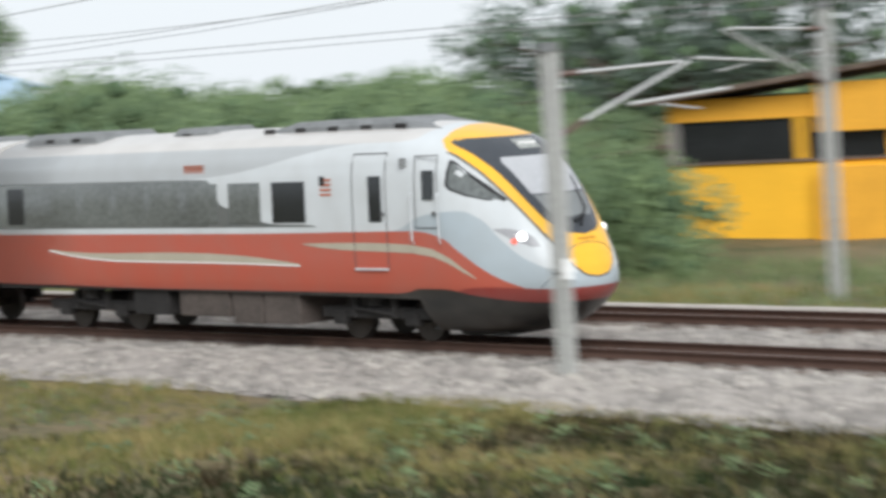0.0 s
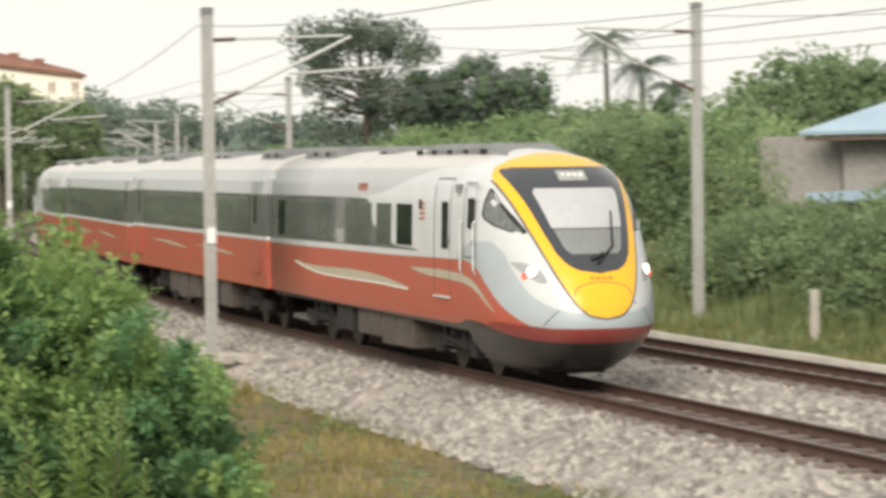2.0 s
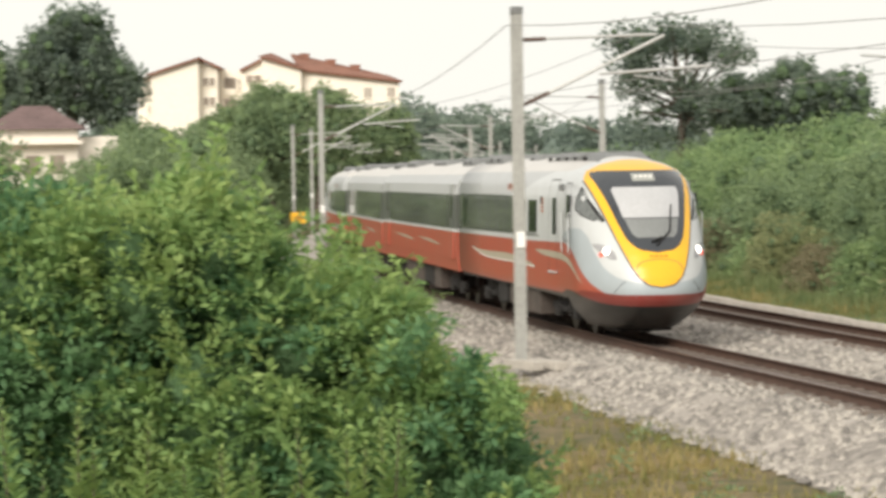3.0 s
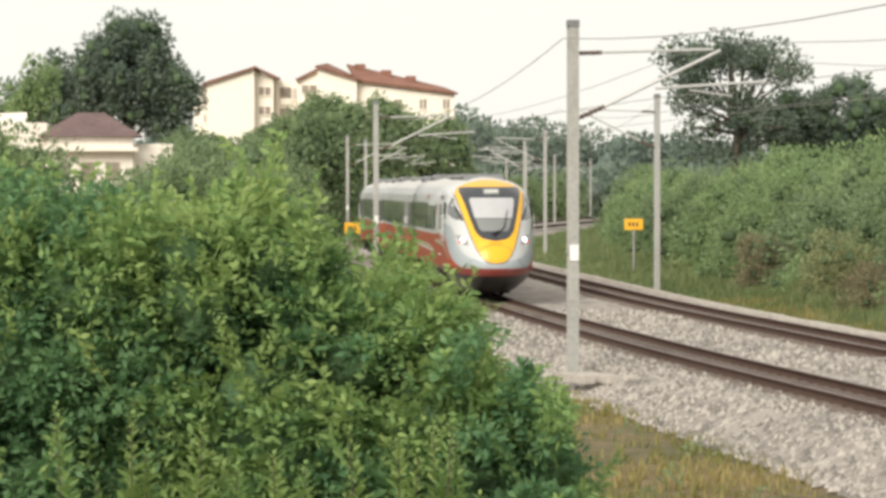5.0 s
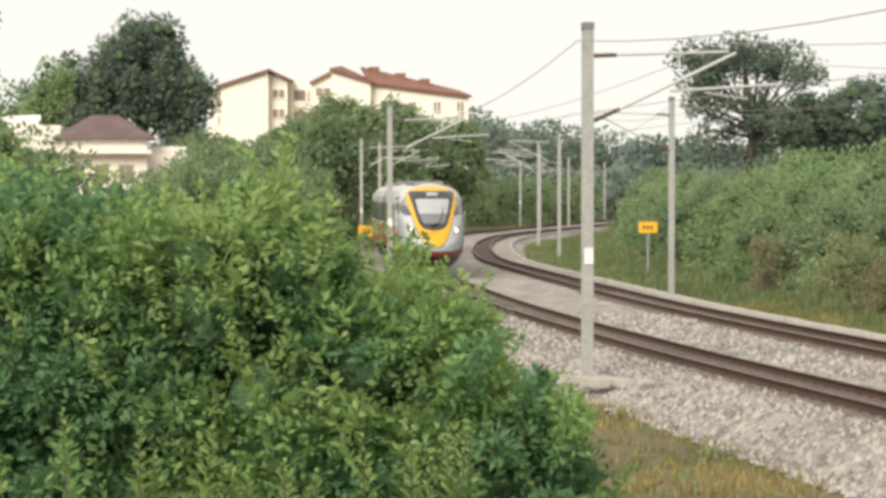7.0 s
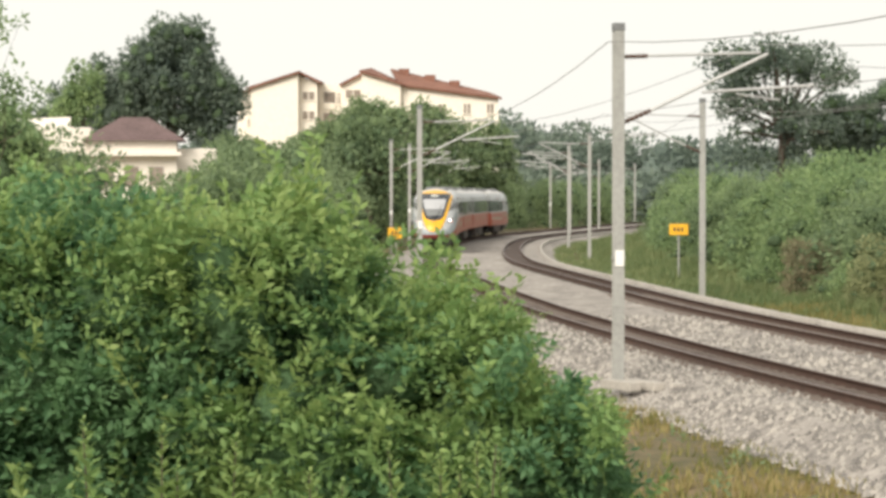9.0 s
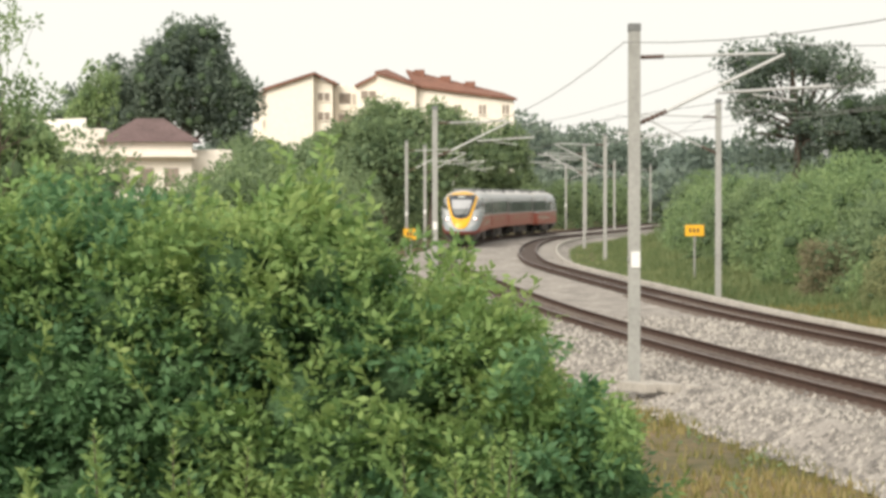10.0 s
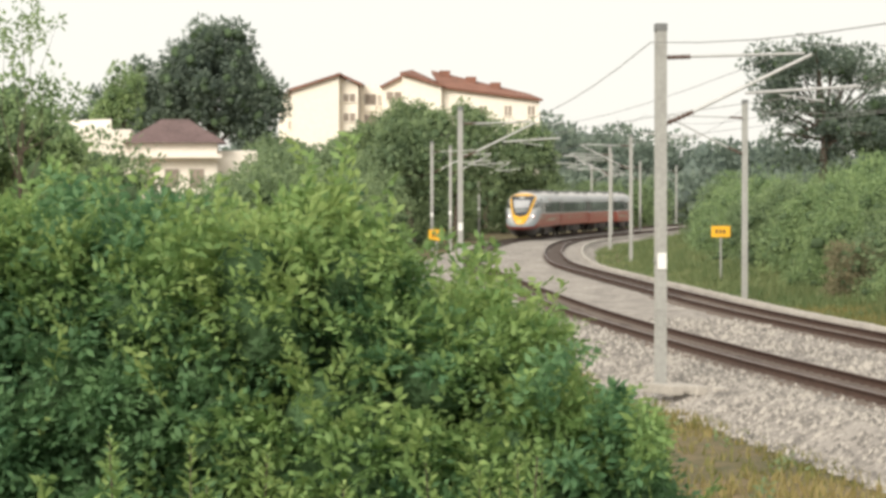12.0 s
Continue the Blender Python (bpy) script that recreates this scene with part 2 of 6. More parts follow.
def build_track():
    sec = [(3.3, TOE_Z - 0.1), (3.02, TOE_Z + 0.05), (2.65, -0.5), (2.25, -0.34), (1.95, -0.24), (1.6, BED_Z), (0.8, BED_Z), (-0.8, BED_Z), (-1.8, BED_Z - 0.02),
           (-2.4, BED_Z - 0.05), (-3.0, BED_Z - 0.02), (-GAP + 0.8, BED_Z), (-GAP - 0.8, BED_Z), (-GAP - 1.7, BED_Z - 0.02), (-GAP - 2.3, -0.42), (-GAP - 3.0, -0.75)]
    tagged(sweep("ballast_bed", sec, -100, 405, 0.45, M_BALLAST, jitter=0.022), "grey crushed stone ballast under two tracks", "ballast", kind="structure")
    bed = thing("railway_track", "pair of rusty rails on concrete sleepers in ballast", "railway track", kind="structure")
    for c in (0.0, -GAP):
        b = sweep("stained_bed", [(c + 0.50, BED_Z + 0.025), (c + 0.2, BED_Z + 0.045), (c - 0.2, BED_Z + 0.045), (c - 0.50, BED_Z + 0.025)], -100, 405, 0.6, M_BED, jitter=0.008)
        b.parent = bed
        for side in (0.535, -0.535):
            o = c + side
            prof = [(-0.065, -0.165), (-0.065, -0.15), (-0.012, -0.135), (-0.012, -0.045), (-0.036, -0.035), (-0.036, -0.004), (-0.03, 0), (0.03, 0),
                    (0.036, -0.004), (0.036, -0.035), (0.012, -0.045), (0.012, -0.135), (0.065, -0.15), (0.065, -0.165)]
            rail = sweep("rail", [(o + a, z) for a, z in prof], -100, 405, 1.0, M_RAIL, closed=True)
            rail.parent = bed
            top = sweep("rail_head", [(o + 0.026, 0.002), (o - 0.026, 0.002)], -100, 405, 1.0, M_RAILTOP)
            top.parent = rail
    # Pale strip added to stand in for the far shoulder's lit edge.
    o = -GAP - 1.75
    tagged(sweep("lit_ballast_edge", [(o, -0.3), (o, -0.10), (o - 0.02, -0.085), (o - 0.14, -0.085), (o - 0.16, -0.10), (o - 0.16, -0.6)], -20, 300, 1.0, M_CONC, jitter=0.006),
           "pale strip for the lit ballast edge along the far track", "trough", kind="structure")
    # sleepers, the nearest stretch of each track
    bm = bmesh.new()
    box(bm, -0.95, 0.95, -0.12, 0.12, -0.34, -0.15, 0.02)
    me = bpy.data.meshes.new("sleeper")
    bm.to_mesh(me)
    bm.free()
    me.materials.append(M_SLEEPER)
    for c in (0.0, -GAP):
        for k in range(145):
            x, y, tx, ty = on_track(4 + k * 0.65, c)
            ob = new("sleeper", me)
            ob.matrix_basis = pose(x, y, grade(4 + k * 0.65), 0, 0, math.degrees(math.atan2(-tx, ty)))
            ob.parent = bed
    # loose stones on the near shoulder and between the tracks
    rng = np.random.default_rng(5)
    n = 20000
    s = rng.uniform(-6, 80, n)
    off = np.where(rng.random(n) < 0.72, rng.uniform(0.75, 3.35, n), rng.uniform(-4.0, -0.75, n))
    size = rng.uniform(0.025, 0.095, n)
    base = np.array([(1, 0, -0.3), (-0.5, 0.87, -0.3), (-0.5, -0.87, -0.3), (0.2, 0.1, 0.8)])
    X, Y = np.interp(s, PATH_S, PATH_X), np.interp(s, PATH_S, PATH_Y)
    TX, TY = np.interp(s, PATH_S, PATH_T[:, 0]), np.interp(s, PATH_S, PATH_T[:, 1])
    so = [(4.3, TOE_Z), (3.02, TOE_Z + 0.05), (2.65, -0.5), (2.25, -0.34), (1.95, -0.24), (1.6, BED_Z), (-6, BED_Z)][::-1]
    Z = np.interp(off, [a for a, _ in so], [b for _, b in so])
    c = np.stack([X - TY * off, Y + TX * off, Z], 1)
    ang = rng.uniform(0, 6.28, n)
    sh = rng.uniform(0.6, 1.5, (n, 4, 3))
    vb = base[None] * size[:, None, None] * sh
    vr = np.stack([vb[..., 0] * np.cos(ang)[:, None] - vb[..., 1] * np.sin(ang)[:, None], vb[..., 0] * np.sin(ang)[:, None] + vb[..., 1] * np.cos(ang)[:, None], vb[..., 2]], -1)
    v = (vr + c[:, None]).reshape(-1, 3)
    f = (np.arange(n)[:, None, None] * 4 + np.array([(0, 1, 3), (1, 2, 3), (2, 0, 3)])[None]).reshape(-1, 3)
    tagged(fast_mesh("ballast_stones", v, f, M_STONE), "loose grey and tan ballast stones on the track shoulder", "stones", kind="stuff")


# ------------------------------------------------------------------ train
CAR = 17.4
HALF = CAR / 2


def lerp(tab, z):
    return float(np.interp(z, [a for a, _ in tab], [b for _, b in tab]))


BODY_W = [(0.24, 0.84), (0.42, 1.02), (0.6, 1.18), (0.95, 1.34), (1.3, 1.38), (2.2, 1.38), (2.9, 1.36), (3.2, 1.305), (3.45, 1.16), (3.6, 0.94), (3.7, 0.65), (3.76, 0.34), (3.78, 0.0)]
NOSE_U = [(0.24, 2.3), (0.42, 1.95), (0.6, 1.68), (0.8, 1.48), (0.95, 1.41), (1.1, 1.41), (1.3, 1.45), (1.5, 1.53), (1.75, 1.67), (2.0, 1.83), (2.3, 2.04), (2.6, 2.26), (2.9, 2.50),
          (3.1, 2.70), (3.3, 2.92), (3.45, 3.16), (3.58, 3.55), (3.68, 4.0), (3.74, 4.5), (3.78, 5.3)]
NOSE_L = [(0.4, 2.3), (1.2, 2.45), (1.7, 2.35), (2.3, 2.15), (3.0, 2.1), (3.78, 2.1)]
POW = 2.35


def nose_u(v, z, lift=0.0):
    """How far behind the tip the nose's skin lies at the half-width v and the height z."""
    w = max(lerp(BODY_W, z), 0.01)
    r = min(abs(v) / w, 1.0)
    return lerp(NOSE_U, z) + lerp(NOSE_L, z) * (1 - (1 - r**POW) ** (1 / POW)) - lift


def fcurve_z(nt, u_sock, pts):
    """Height of a paint line as a curve over the length of the car."""
    n = nt.nodes.new("ShaderNodeFloatCurve")
    c = n.mapping.curves[0]
    q = [(u / 18.0, z / 4.0) for u, z in pts]
    c.points[0].location, c.points[1].location = q[0], q[-1]
    for a in q[1:-1]:
        c.points.new(*a)
    for p in c.points:
        p.handle_type = "AUTO_CLAMPED"
    n.mapping.update()
    nt.links.new(u_sock, n.inputs["Value"])
    return n.outputs[0]


def livery(name, lines):
    """Car paint: lines are (above or below, points or height, colour), painted one over the other."""
    m = bpy.data.materials.new(name)
    m.use_nodes = True
    nt = m.node_tree
    b = nt.nodes["Principled BSDF"]
    tc = nt.nodes.new("ShaderNodeTexCoord")
    sep = nt.nodes.new("ShaderNodeSeparateXYZ")
    nt.links.new(tc.outputs["Object"], sep.inputs[0])
    u = nt.nodes.new("ShaderNodeMath")
    u.operation = "MULTIPLY_ADD"
    u.inputs[1].default_value, u.inputs[2].default_value = -1 / 18.0, HALF / 18.0
    nt.links.new(sep.outputs["X"], u.inputs[0])
    z4 = nt.nodes.new("ShaderNodeMath")
    z4.operation = "MULTIPLY"
    z4.inputs[1].default_value = 0.25
    nt.links.new(sep.outputs["Z"], z4.inputs[0])
    col = None
    for where, line, colour in lines:
        if col is None:
            rgb = nt.nodes.new("ShaderNodeRGB")
            rgb.outputs[0].default_value = (*colour, 1)
            col = rgb.outputs[0]
            continue
        masks = []
        for wh, ln in (zip(where, line) if isinstance(where, tuple) else [(where, line)]):
            cmp_ = nt.nodes.new("ShaderNodeMath")
            cmp_.operation = "LESS_THAN" if wh == "below" else "GREATER_THAN"
            nt.links.new(z4.outputs[0], cmp_.inputs[0])
            if isinstance(ln, (int, float)):
                cmp_.inputs[1].default_value = ln / 4
            else:
                nt.links.new(fcurve_z(nt, u.outputs[0], ln), cmp_.inputs[1])
            masks.append(cmp_.outputs[0])
        mask = masks[0]
        if len(masks) == 2:
            mul = nt.nodes.new("ShaderNodeMath")
            mul.operation = "MULTIPLY"
            nt.links.new(masks[0], mul.inputs[0])
            nt.links.new(masks[1], mul.inputs[1])
            mask = mul.outputs[0]
        mix = nt.nodes.new("ShaderNodeMix")
        mix.data_type = "RGBA"
        nt.links.new(mask, mix.inputs[0])
        nt.links.new(col, mix.inputs[6])
        mix.inputs[7].default_value = (*colour, 1)
        col = mix.outputs[2]
    # grime: soft streaks
    n1 = nt.nodes.new("ShaderNodeTexNoise")
    n1.inputs["Scale"].default_value, n1.inputs["Detail"].default_value = 1.6, 5
    nt.links.new(tc.outputs["Object"], n1.inputs["Vector"])
    mr = nt.nodes.new("ShaderNodeMapRange")
    mr.inputs["From Min"].default_value, mr.inputs["From Max"].default_value, mr.inputs["To Min"].default_value = 0.35, 0.7, 0.0
    mr.inputs["To Max"].default_value = 0.16
    nt.links.new(n1.outputs["Fac"], mr.inputs["Value"])
    dirt = nt.nodes.new("ShaderNodeMix")
    dirt.data_type = "RGBA"
    dirt.inputs[7].default_value = (0.22, 0.19, 0.16, 1)
    nt.links.new(mr.outputs[0], dirt.inputs[0])
    nt.links.new(col, dirt.inputs[6])
    nt.links.new(dirt.outputs[2], b.inputs["Base Color"])
    b.inputs["Roughness"].default_value = 0.32
    return m


WHITE, GREY, RED, STRIPE, DARK, ROOF, SKIRT = (0.55, 0.572, 0.58), (0.405, 0.42, 0.425), (0.42, 0.092, 0.058), (0.38, 0.43, 0.46), (0.095, 0.104, 0.100), (0.535, 0.515, 0.49), (0.018, 0.019, 0.019)
RED_TOP = [(0, 0.90), (1.3, 0.90), (1.8, 0.93), (2.3, 1.08), (2.8, 1.32), (3.3, 1.62), (3.8, 1.88), (4.4, 1.96), (9, 1.93), (18, 1.93)]
SKIRT_TOP = [(0, 0.72), (1.3, 0.72), (2.0, 0.75), (3.0, 0.88), (3.8, 0.99), (4.3, 0.99), (4.6, 0.93), (5.0, 0.90), (18, 0.90)]
# Nose lip's deeper red: partly paint, partly underside shading put into colour.
LIP_TOP, LIP = [(0, 0.96), (1.6, 0.96), (2.2, 1.0), (2.8, 1.02), (3.3, 0.98), (3.9, 0.6), (18, 0.2)], (0.235, 0.040, 0.034)
STRIPE_TOP = [(0, 1.18), (1.3, 1.18), (1.6, 1.24), (2.0, 1.42), (2.5, 1.80), (3.0, 2.20), (3.3, 2.28), (4.1, 2.22), (4.8, 1.98), (6, 1.9), (18, 1.9)]
M_HEAD = livery("head_car_paint", [
    ("all", 0, WHITE),
    ("above", [(0, 3.9), (4.6, 3.9), (5.0, 3.5), (6.2, 3.44), (7.2, 3.32), (8.4, 3.12), (9.6, 2.98), (11, 2.93), (18, 2.93)], GREY),
    (("above", "below"), ([(0, 2.04), (18, 2.04)], [(0, 1.0), (6.6, 1.0), (6.9, 2.05), (8.3, 2.12), (8.9, 2.3), (9.6, 2.45), (10.0, 2.90), (10.6, 2.92), (18, 2.93)]), DARK),
    ("above", [(0, 3.25), (3.5, 3.25), (3.9, 3.42), (4.35, 3.9), (18, 3.9)], (0.82, 0.44, 0.025)),
    ("below", STRIPE_TOP, STRIPE), ("below", RED_TOP, RED), ("below", LIP_TOP, LIP), ("below", SKIRT_TOP, SKIRT),
    ("above", [(0, 3.9), (4.3, 3.9), (4.5, 3.50), (5.0, 3.46), (18, 3.46)], ROOF)])
M_COACH = livery("coach_paint", [("all", 0, WHITE), ("above", 2.93, GREY), (("above", "below"), (2.04, 2.93), DARK), ("below", 1.96, RED), ("below", 0.9, SKIRT), ("above", 3.44, ROOF)])
M_YELLOW = mat("yellow_paint", (0.82, 0.44, 0.025), 0.3, 0, 0.06, 1, 20)
M_GLASS = mat("dark_tinted_glass", (0.012, 0.015, 0.017), 0.06, 0, 0.2, 1, 10, spec=0.6)
M_SCREEN = mat("grey_windscreen_glass", (0.045, 0.050, 0.058), 0.08, 0, 0.1, 1, 10, spec=0.5)
M_WINDOW = mat("tinted_window_glass", (0.115, 0.125, 0.120), 0.05, 0, 0.35, 0.6, 10, spec=1.0)
M_CABIN = mat("grey_sunblind", (0.43, 0.435, 0.45), 0.35, 0, 0.07, 1.6, 12)
M_CABIN2 = mat("grey_dashboard", (0.20, 0.21, 0.21), 0.35, 0, 0.10, 1.6, 12)
M_BLACK = mat("black_rubber", (0.015, 0.015, 0.016), 0.6, 0, 0.2, 3, 30)
M_UNDER = mat("grimy_underframe", (0.022, 0.020, 0.019), 0.8, 0.1, 0.4, 2, 16, 0.2)
M_UNDERBOX = mat("grimy_equipment_case", (0.072, 0.058, 0.050), 0.75, 0, 0.3, 2, 16, 0.1)
M_WHEEL = mat("worn_steel_wheel", (0.05, 0.042, 0.037), 0.5, 0.6, 0.3, 5, 30)
M_GEAR = mat("dark_grey_roof_case", (0.17, 0.175, 0.175), 0.55, 0, 0.25, 2, 14, 0.1)
M_TRIM = mat("door_seal", (0.10, 0.10, 0.10), 0.6, 0, 0.1, 3, 20)
M_DOOR = mat("white_door_paint", (0.72, 0.72, 0.70), 0.32, 0, 0.05, 2, 20)
M_REDFILM = mat("red_paint", (0.42, 0.13, 0.07), 0.35, 0, 0.08, 2, 20)
M_STRIPE = mat("pale_stripe_film", (0.40, 0.36, 0.28), 0.4, 0, 0.08, 2, 20)
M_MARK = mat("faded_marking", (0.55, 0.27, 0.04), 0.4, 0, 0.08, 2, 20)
M_SILVER = mat("silver_film", (0.55, 0.57, 0.58), 0.35, 0, 0.06, 2, 20)


def glow(name, colour, strength):
    m = bpy.data.materials.new(name)
    m.use_nodes = True
    b = m.node_tree.nodes["Principled BSDF"]
    b.inputs["Base Color"].default_value = (*colour, 1)
    b.inputs["Emission Color"].default_value = (*colour, 1)
    b.inputs["Emission Strength"].default_value = strength
    return m


M_LAMP = glow("lit_headlamp", (1.0, 0.95, 0.90), 2.6)
M_TAIL = glow("tail_lamp_lens", (0.80, 0.12, 0.07), 0.5)
# Grey lamp housing, its colour darkened for the shadows round the lamp.
M_LAMPBOX = mat("shaded_grey_housing", (0.33, 0.33, 0.34), 0.2, 0, 0.1, 3, 20)
M_DISPLAY = mat("display_panel", (0.30, 0.31, 0.29), 0.2, 0, 0.2, 6, 30)


def nose_patch(z0, z1, half, rows=22, cols=14, lift=0.008, one_side=0):
    """A panel laid on the nose, between two heights, as wide as half(z) says. one_side: (inner(z), outer(z)) on one flank."""
    bm = bmesh.new()
    grid = []
    for i in range(rows + 1):
        z = z0 + (z1 - z0) * i / rows
        row = []
        for j in range(cols + 1):
            if one_side:
                a, b = half(z)
                v = one_side * (a + (b - a) * j / cols)
            else:
                v = half(z) * (2 * j / cols - 1)
            row.append(bm.verts.new((HALF - nose_u(v, z, lift), v, z)))
        grid.append(row)
    for i in range(rows):
        for j in range(cols):
            bm.faces.new((grid[i][j], grid[i][j + 1], grid[i + 1][j + 1], grid[i + 1][j]))
    bmesh.ops.recalc_face_normals(bm, faces=bm.faces)
    return bm


def side_patch(us, lows, highs, side, lift=0.006):
    """A film on the flank between two lines over the length."""
    bm = bmesh.new()
    prev = None
    for u, a, b in zip(us, lows, highs):
        col = []
        for k in range(3):
            z = a + (b - a) * k / 2
            w = lerp(BODY_W, z)
            r = min(1.0, (u - lerp(NOSE_U, z)) / lerp(NOSE_L, z))
            v = w * (1 - (1 - r) ** POW) ** (1 / POW) + lift
            col.append(bm.verts.new((HALF - u, side * v, z)))
        if prev:
            for k in range(2):
                bm.faces.new((prev[k], col[k], col[k + 1], prev[k + 1]))
        prev = col
    bmesh.ops.recalc_face_normals(bm, faces=bm.faces)
    return bm


def swoosh(u0, u1, z0, z1, thick, side, bow):
    us = [u0 + (u1 - u0) * i / 20 for i in range(21)]
    mid = [z0 + (z1 - z0) * (i / 20) + bow * math.sin(math.pi * i / 20) for i in range(21)]
    th = [max(0.006, thick * math.sin(math.pi * (i / 20) ** 0.8)) for i in range(21)]
    return side_patch(us, [m - t / 2 for m, t in zip(mid, th)], [m + t / 2 for m, t in zip(mid, th)], side)


def window_box(u0, u1, z0, z1, side):
    bm = bmesh.new()
    y = lerp(BODY_W, (z0 + z1) / 2) * side
    box(bm, HALF - u1, HALF - u0, min(y - 0.02 * side, y + 0.012 * side), max(y - 0.02 * side, y + 0.012 * side), z0, z1, 0.008)
    lean = (lerp(BODY_W, z0) - lerp(BODY_W, z1)) / (z1 - z0)
    for v in bm.verts:
        v.co.y -= side * lean * (v.co.z - (z0 + z1) / 2)
    return bm


def window_band(u0, u1, side):
    """A glossy sheet over the window strip, a little proud of the flank."""
    bm = bmesh.new()
    rows = [[bm.verts.new((HALF - u, side * (lerp(BODY_W, z) + 0.007), z)) for z in (2.06, 2.3, 2.6, 2.91)] for u in (u0, u1)]
    for k in range(3):
        bm.faces.new((rows[0][k], rows[1][k], rows[1][k + 1], rows[0][k + 1]))
    bmesh.ops.recalc_face_normals(bm, faces=bm.faces)
    return bm


def body_rows():
    return [0.24, 0.33, 0.42, 0.5, 0.6, 0.7, 0.8, 0.95, 1.1, 1.3, 1.5, 1.75, 2.0, 2.3, 2.6, 2.9, 3.0, 3.1, 3.2, 3.3, 3.38, 3.45, 3.52, 3.58, 3.6, 3.64, 3.68, 3.7, 3.74, 3.76, 3.775, 3.78]


def bogie(car, u):
    bg = bmesh.new()
    for side in (1, -1):
        box(bg, HALF - u - 1.45, HALF - u + 1.45, side * 0.93 - 0.07, side * 0.93 + 0.07, 0.42, 0.62, 0.03)
        for du in (-0.95, 0.95):
            box(bg, HALF - u + du - 0.17, HALF - u + du + 0.17, side * 0.95 - 0.09, side * 0.95 + 0.09, 0.30, 0.55, 0.04)
            cylinder(bg, (HALF - u + du * 0.55, side * 0.98, 0.62), (0, 0, 1), 0.09, 0.36, 10)
        cylinder(bg, (HALF - u, side * 0.9, 0.78), (0, 0, 1), 0.2, 0.26, 12)
        tube(bg, [(HALF - u - 0.5, side * 1.06, 0.60), (HALF - u + 0.55, side * 1.06, 0.50)], 0.035, 6)
    box(bg, HALF - u - 0.25, HALF - u + 0.25, -0.9, 0.9, 0.4, 0.75, 0.05)
    b = part("bogie", bg, M_UNDER, car)
    for du in (-0.95, 0.95):
        w = bmesh.new()
        for side in (1, -1):
            cylinder(w, (HALF - u + du, side * 0.535, 0.40), (0, 1, 0), 0.395, 0.12, 22)
            cylinder(w, (HALF - u + du, side * 0.485, 0.40), (0, 1, 0), 0.425, 0.03, 22)
        cylinder(w, (HALF - u + du, 0, 0.40), (0, 1, 0), 0.08, 1.9, 10)
        part("wheelset", w, M_WHEEL, b)


def underframe(car, u0, u1, seed):
    rng = random.Random(seed)
    u = u0
    while u < u1 - 0.8:
        w = rng.uniform(0.8, 1.7)
        d = rng.uniform(0.28, 0.42)
        bm = bmesh.new()
        box(bm, HALF - min(u + w, u1), HALF - u, -1.22, 1.22, d, 0.92, 0.03)
        part("equipment_case", bm, M_UNDERBOX if rng.random() < 0.6 else M_UNDER, car)
        u += w + rng.choice((0.05, 0.08, 0.35))


def roof_case(car, u0, u1, half, z1, slope=0.25, name="roof_case"):
    bm = bmesh.new()
    z0 = 3.45
    prof = [(u0, z0 + 0.2), (u0 + slope, z1 - 0.03), (u0 + slope + 0.08, z1), (u1 - slope - 0.08, z1), (u1 - slope, z1 - 0.03), (u1, z0 + 0.2)]
    rows = []
    for u, z in prof:
        rows.append([bm.verts.new((HALF - u, v * half, zz)) for v, zz in ((-1, z0), (-0.94, z - 0.10), (-0.8, z), (0.8, z), (0.94, z - 0.10), (1, z0))])
    for a, b in zip(rows, rows[1:]):
        for k in range(5):
            bm.faces.new((a[k], a[k + 1], b[k + 1], b[k]))
    bm.faces.new(rows[0])
    bm.faces.new(rows[-1][::-1])
    bmesh.ops.recalc_face_normals(bm, faces=bm.faces)
    case = part(name, bm, M_GEAR, car)
    for u in np.arange(u0 + 0.8, u1 - 0.5, 0.9):
        for s_ in (1, -1):
            bm = bmesh.new()
            box(bm, HALF - u - 0.28, HALF - u, s_ * half * 0.93 - 0.02, s_ * half * 0.93 + 0.02, z1 - 0.2, z1 - 0.1, 0.006)
            part("louvre", bm, M_UNDER, case)
    return case


